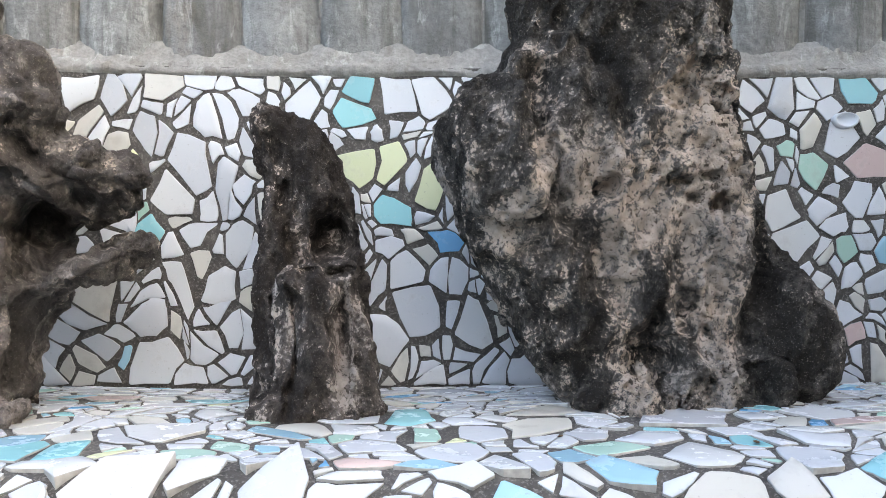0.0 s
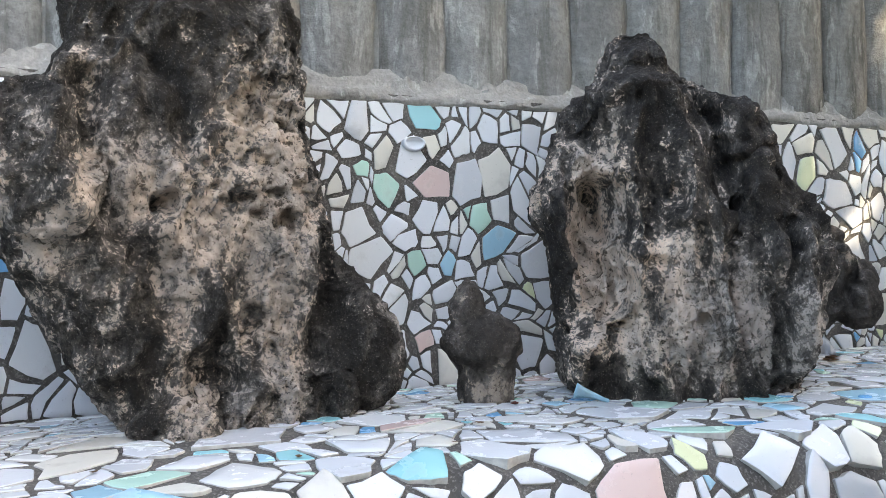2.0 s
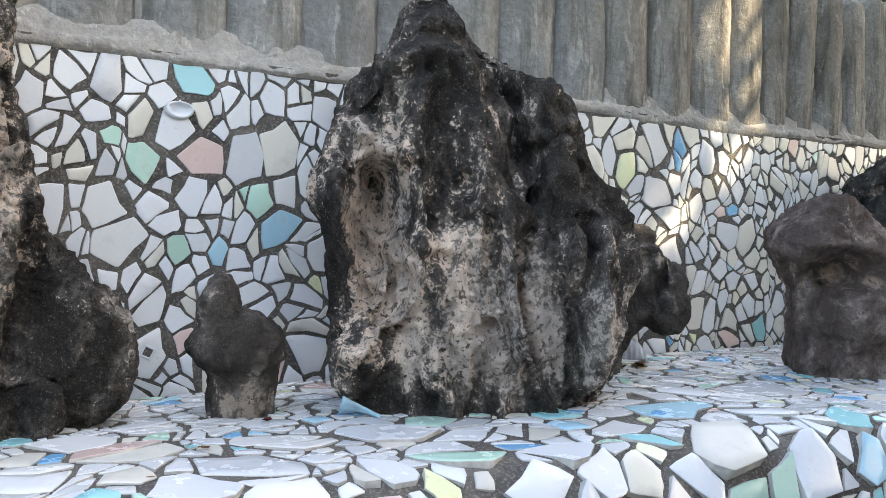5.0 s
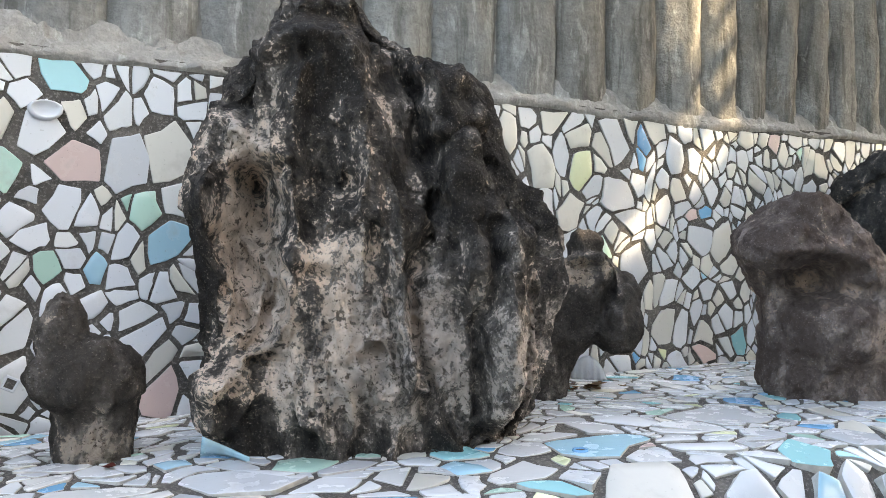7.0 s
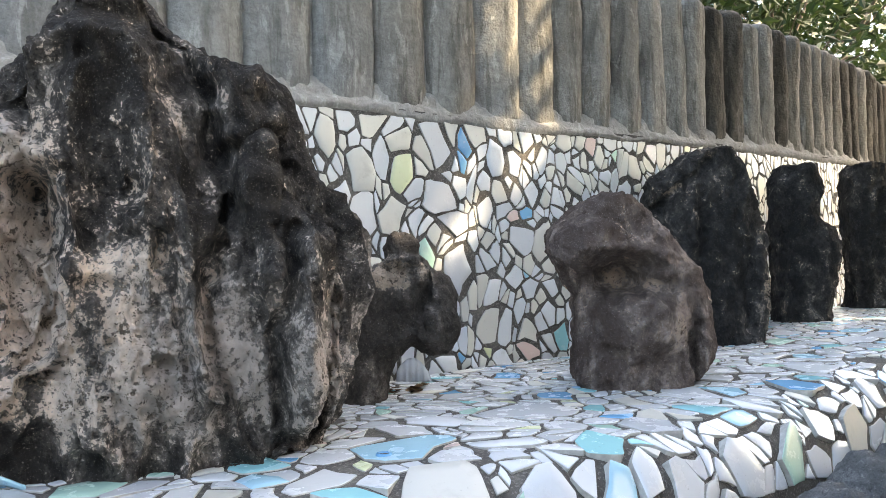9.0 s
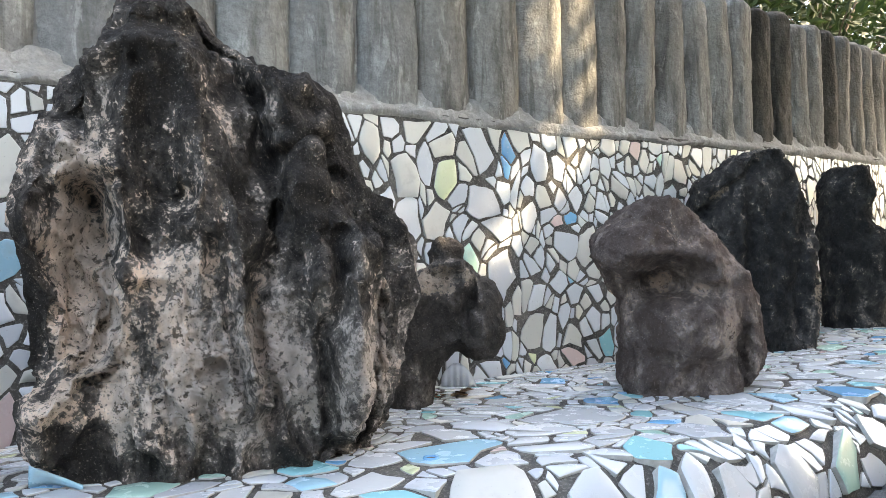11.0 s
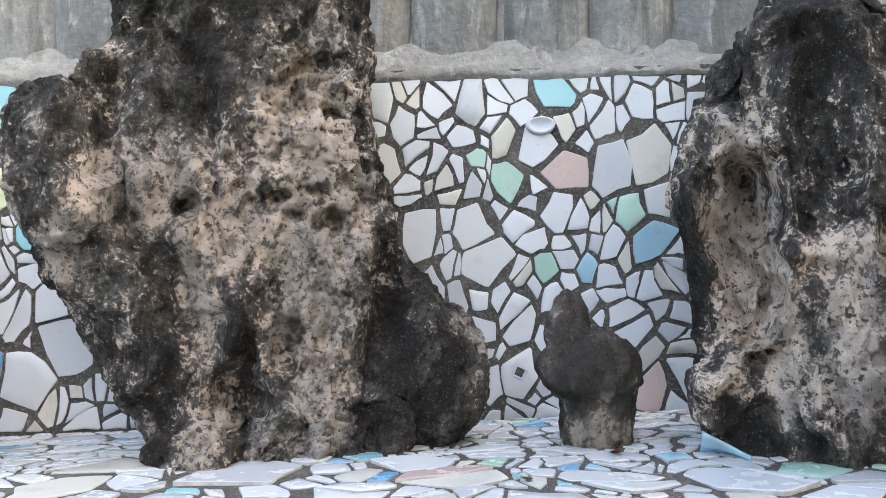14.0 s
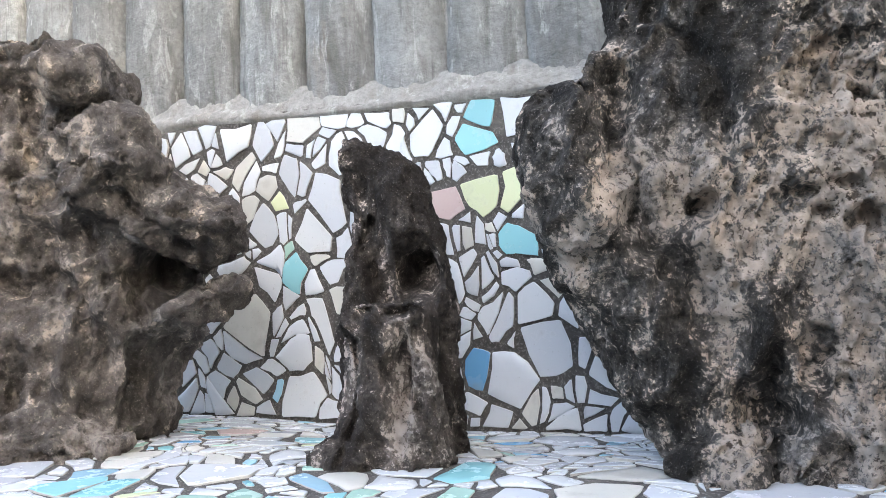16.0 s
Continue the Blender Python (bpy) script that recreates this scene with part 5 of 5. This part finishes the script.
# shards of the wall whose colour or size stands out: x, height, radius
WALL_PIECES = [
    (-0.33, 2.00, 0.085, "aqua"), (-0.38, 1.89, 0.085, "aqua"), (-0.34, 1.68, 0.095, "yellow"), (-0.20, 1.70, 0.075, "yellow"), (-0.05, 1.58, 0.06, "yellow"),
    (-0.22, 1.49, 0.085, "aqua"), (0.02, 1.39, 0.08, "blue"), (-0.49, 1.66, 0.09, "pink"), (-1.19, 1.41, 0.085, "aqua"), (-0.37, 1.02, 0.075, "blue"),
    (1.65, 1.99, 0.085, "aqua"), (1.47, 1.66, 0.10, "mint"), (1.73, 1.69, 0.085, "pink"), (2.01, 1.75, 0.12, "cream"), (1.92, 1.56, 0.065, "mint"), (2.00, 1.42, 0.075, "paleblue"),
    (1.77, 1.35, 0.055, "paleblue"), (1.62, 1.36, 0.06, "mint"), (1.65, 1.02, 0.055, "pink"), (1.97, 0.88, 0.08, "pink"), (4.29, 1.95, 0.052, "blue"), (4.74, 1.63, 0.045, "blue"),
    (3.90, 1.78, 0.055, "yellow"), (3.67, 1.81, 0.125, "cream"), (4.12, 1.69, 0.11, "white"),
]
WALL_PIECES += [(3.66, 1.59, 0.12, "white"), (5.01, 0.94, 0.08, "aqua"), (1.36, 1.50, 0.10, "white"), (1.40, 1.38, 0.09, "white"), (1.87, 1.70, 0.115, "white"), (-1.02, 1.72, 0.10, "white"), (-1.10, 1.58, 0.10, "white"),
                (-1.15, 0.88, 0.13, "white"), (-0.19, 1.97, 0.10, "white"), (-0.04, 1.95, 0.095, "white"), (-1.47, 2.00, 0.11, "white"), (-1.12, 2.01, 0.10, "cream"), (5.30, 2.00, 0.06, "pink"),
                (-0.24, 1.00, 0.12, "white"), (4.04, 1.42, 0.05, "mint"), (1.51, 0.965, 0.095, "white"), (1.46, 1.80, 0.07, "cream")]
box = (X0 + 0.1, X1 - 0.1, 0.80, 2.045)
r1 = random.Random(21)
wall_sites = scatter(r1, box, lambda x, z: 0.058 if x < -0.7 else (0.054 if x < 3.0 else (0.057 if x < 4.4 else 0.048)), WALL_PIECES, 0.82)
lay_mosaic(22, [(WALL, lambda c: c[0] < 3.0, lambda c: -1.6 < c[0] and c[1] > 0.9), (WALL_FAR, lambda c: True, lambda c: c[0] < 5.2 and c[1] > 1.0)], box, wall_sites, 0.0037, on_wall,
           lambda c: (0.56, 0.40, 0.010, 0.001, 0.005, 0.005, 0.006, 0.010) if c[0] > 3.1 else (0.86, 0.125, 0.005, 0.001, 0.001, 0.005, 0.001, 0.003), 0.0045, 0.004, 0.82, False, "tile_shard", 520, 0.025, 3.8)

# shards of the ledge: x, way out from the wall, radius
LEDGE_PIECES = [
    (2.92, 1.20, 0.20, "paleblue"), (3.38, 1.55, 0.09, "aqua"), (4.09, 1.44, 0.07, "aqua"), (-0.19, 1.40, 0.07, "pink"), (0.41, 1.22, 0.08, "mint"), (-0.53, 1.24, 0.06, "mint"), (-0.62, 1.32, 0.055, "mint"),
    (0.42, 1.42, 0.085, "paleblue"), (0.19, 1.56, 0.10, "paleblue"), (-1.06, 1.31, 0.08, "aqua"), (-0.36, 1.56, 0.13, "white"), (-0.75, 1.52, 0.13, "cream"), (0.62, 1.52, 0.12, "cream"), (1.99, 0.73, 0.07, "blue"),
    (2.55, 1.06, 0.075, "aqua"), (2.14, 0.95, 0.09, "mint"), (3.95, 0.89, 0.11, "blue"), (4.21, 0.36, 0.08, "blue"), (3.84, 1.16, 0.07, "aqua"), (3.20, 1.38, 0.11, "white"), (2.58, 1.30, 0.13, "white"),
    (3.52, 1.32, 0.12, "white"), (4.25, 1.74, 0.13, "mint"), (1.84, 1.50, 0.07, "yellow"),
]
LEDGE_PIECES += [(1.76, 1.68, 0.055, "blue"), (1.48, 1.47, 0.12, "white"), (1.08, 1.40, 0.09, "aqua"), (1.52, 1.78, 0.07, "aqua"), (-0.16, 0.30, 0.06, "blue"), (-0.28, 1.12, 0.06, "mint"),
                 (-1.11, 1.18, 0.08, "paleblue"), (-0.93, 1.30, 0.08, "aqua"), (1.2, 1.2, 0.085, "cream"), (2.35, 1.72, 0.11, "white"), (3.05, 1.70, 0.11, "white"), (3.55, 1.78, 0.12, "white"), (3.9, 1.76, 0.11, "white")]
box = (X0 + 0.1, X1 - 0.1, 0.015, NOSE + 0.44 / 1.08)
LEDGE_PIECES = [(x, s if s < NOSE else NOSE + (s - NOSE) / 1.08, r, c) for x, s, r, c in LEDGE_PIECES]
r2 = random.Random(31)
ledge_sites = scatter(r2, box, lambda x, s: (0.060 if x < 1.2 else 0.072) if s > NOSE else (0.080 if s > 0.9 else 0.062), LEDGE_PIECES, 1.12)
lay_mosaic(32, [(LEDGE, lambda c: c[0] < 1.6, lambda c: c[0] > -1.4 and c[1] > 0.45), (LEDGE_FAR, lambda c: True, lambda c: c[0] < 4.9 and c[1] > 0.5)], box, ledge_sites, 0.0046, on_nose,
           lambda c: (0.78, 0.09, 0.032, 0.022, 0.018, 0.040, 0.008, 0.010), 0.0045, 0.006, 1.12, True, "paving_shard", 520, 0.018, 99.0, 1.36)
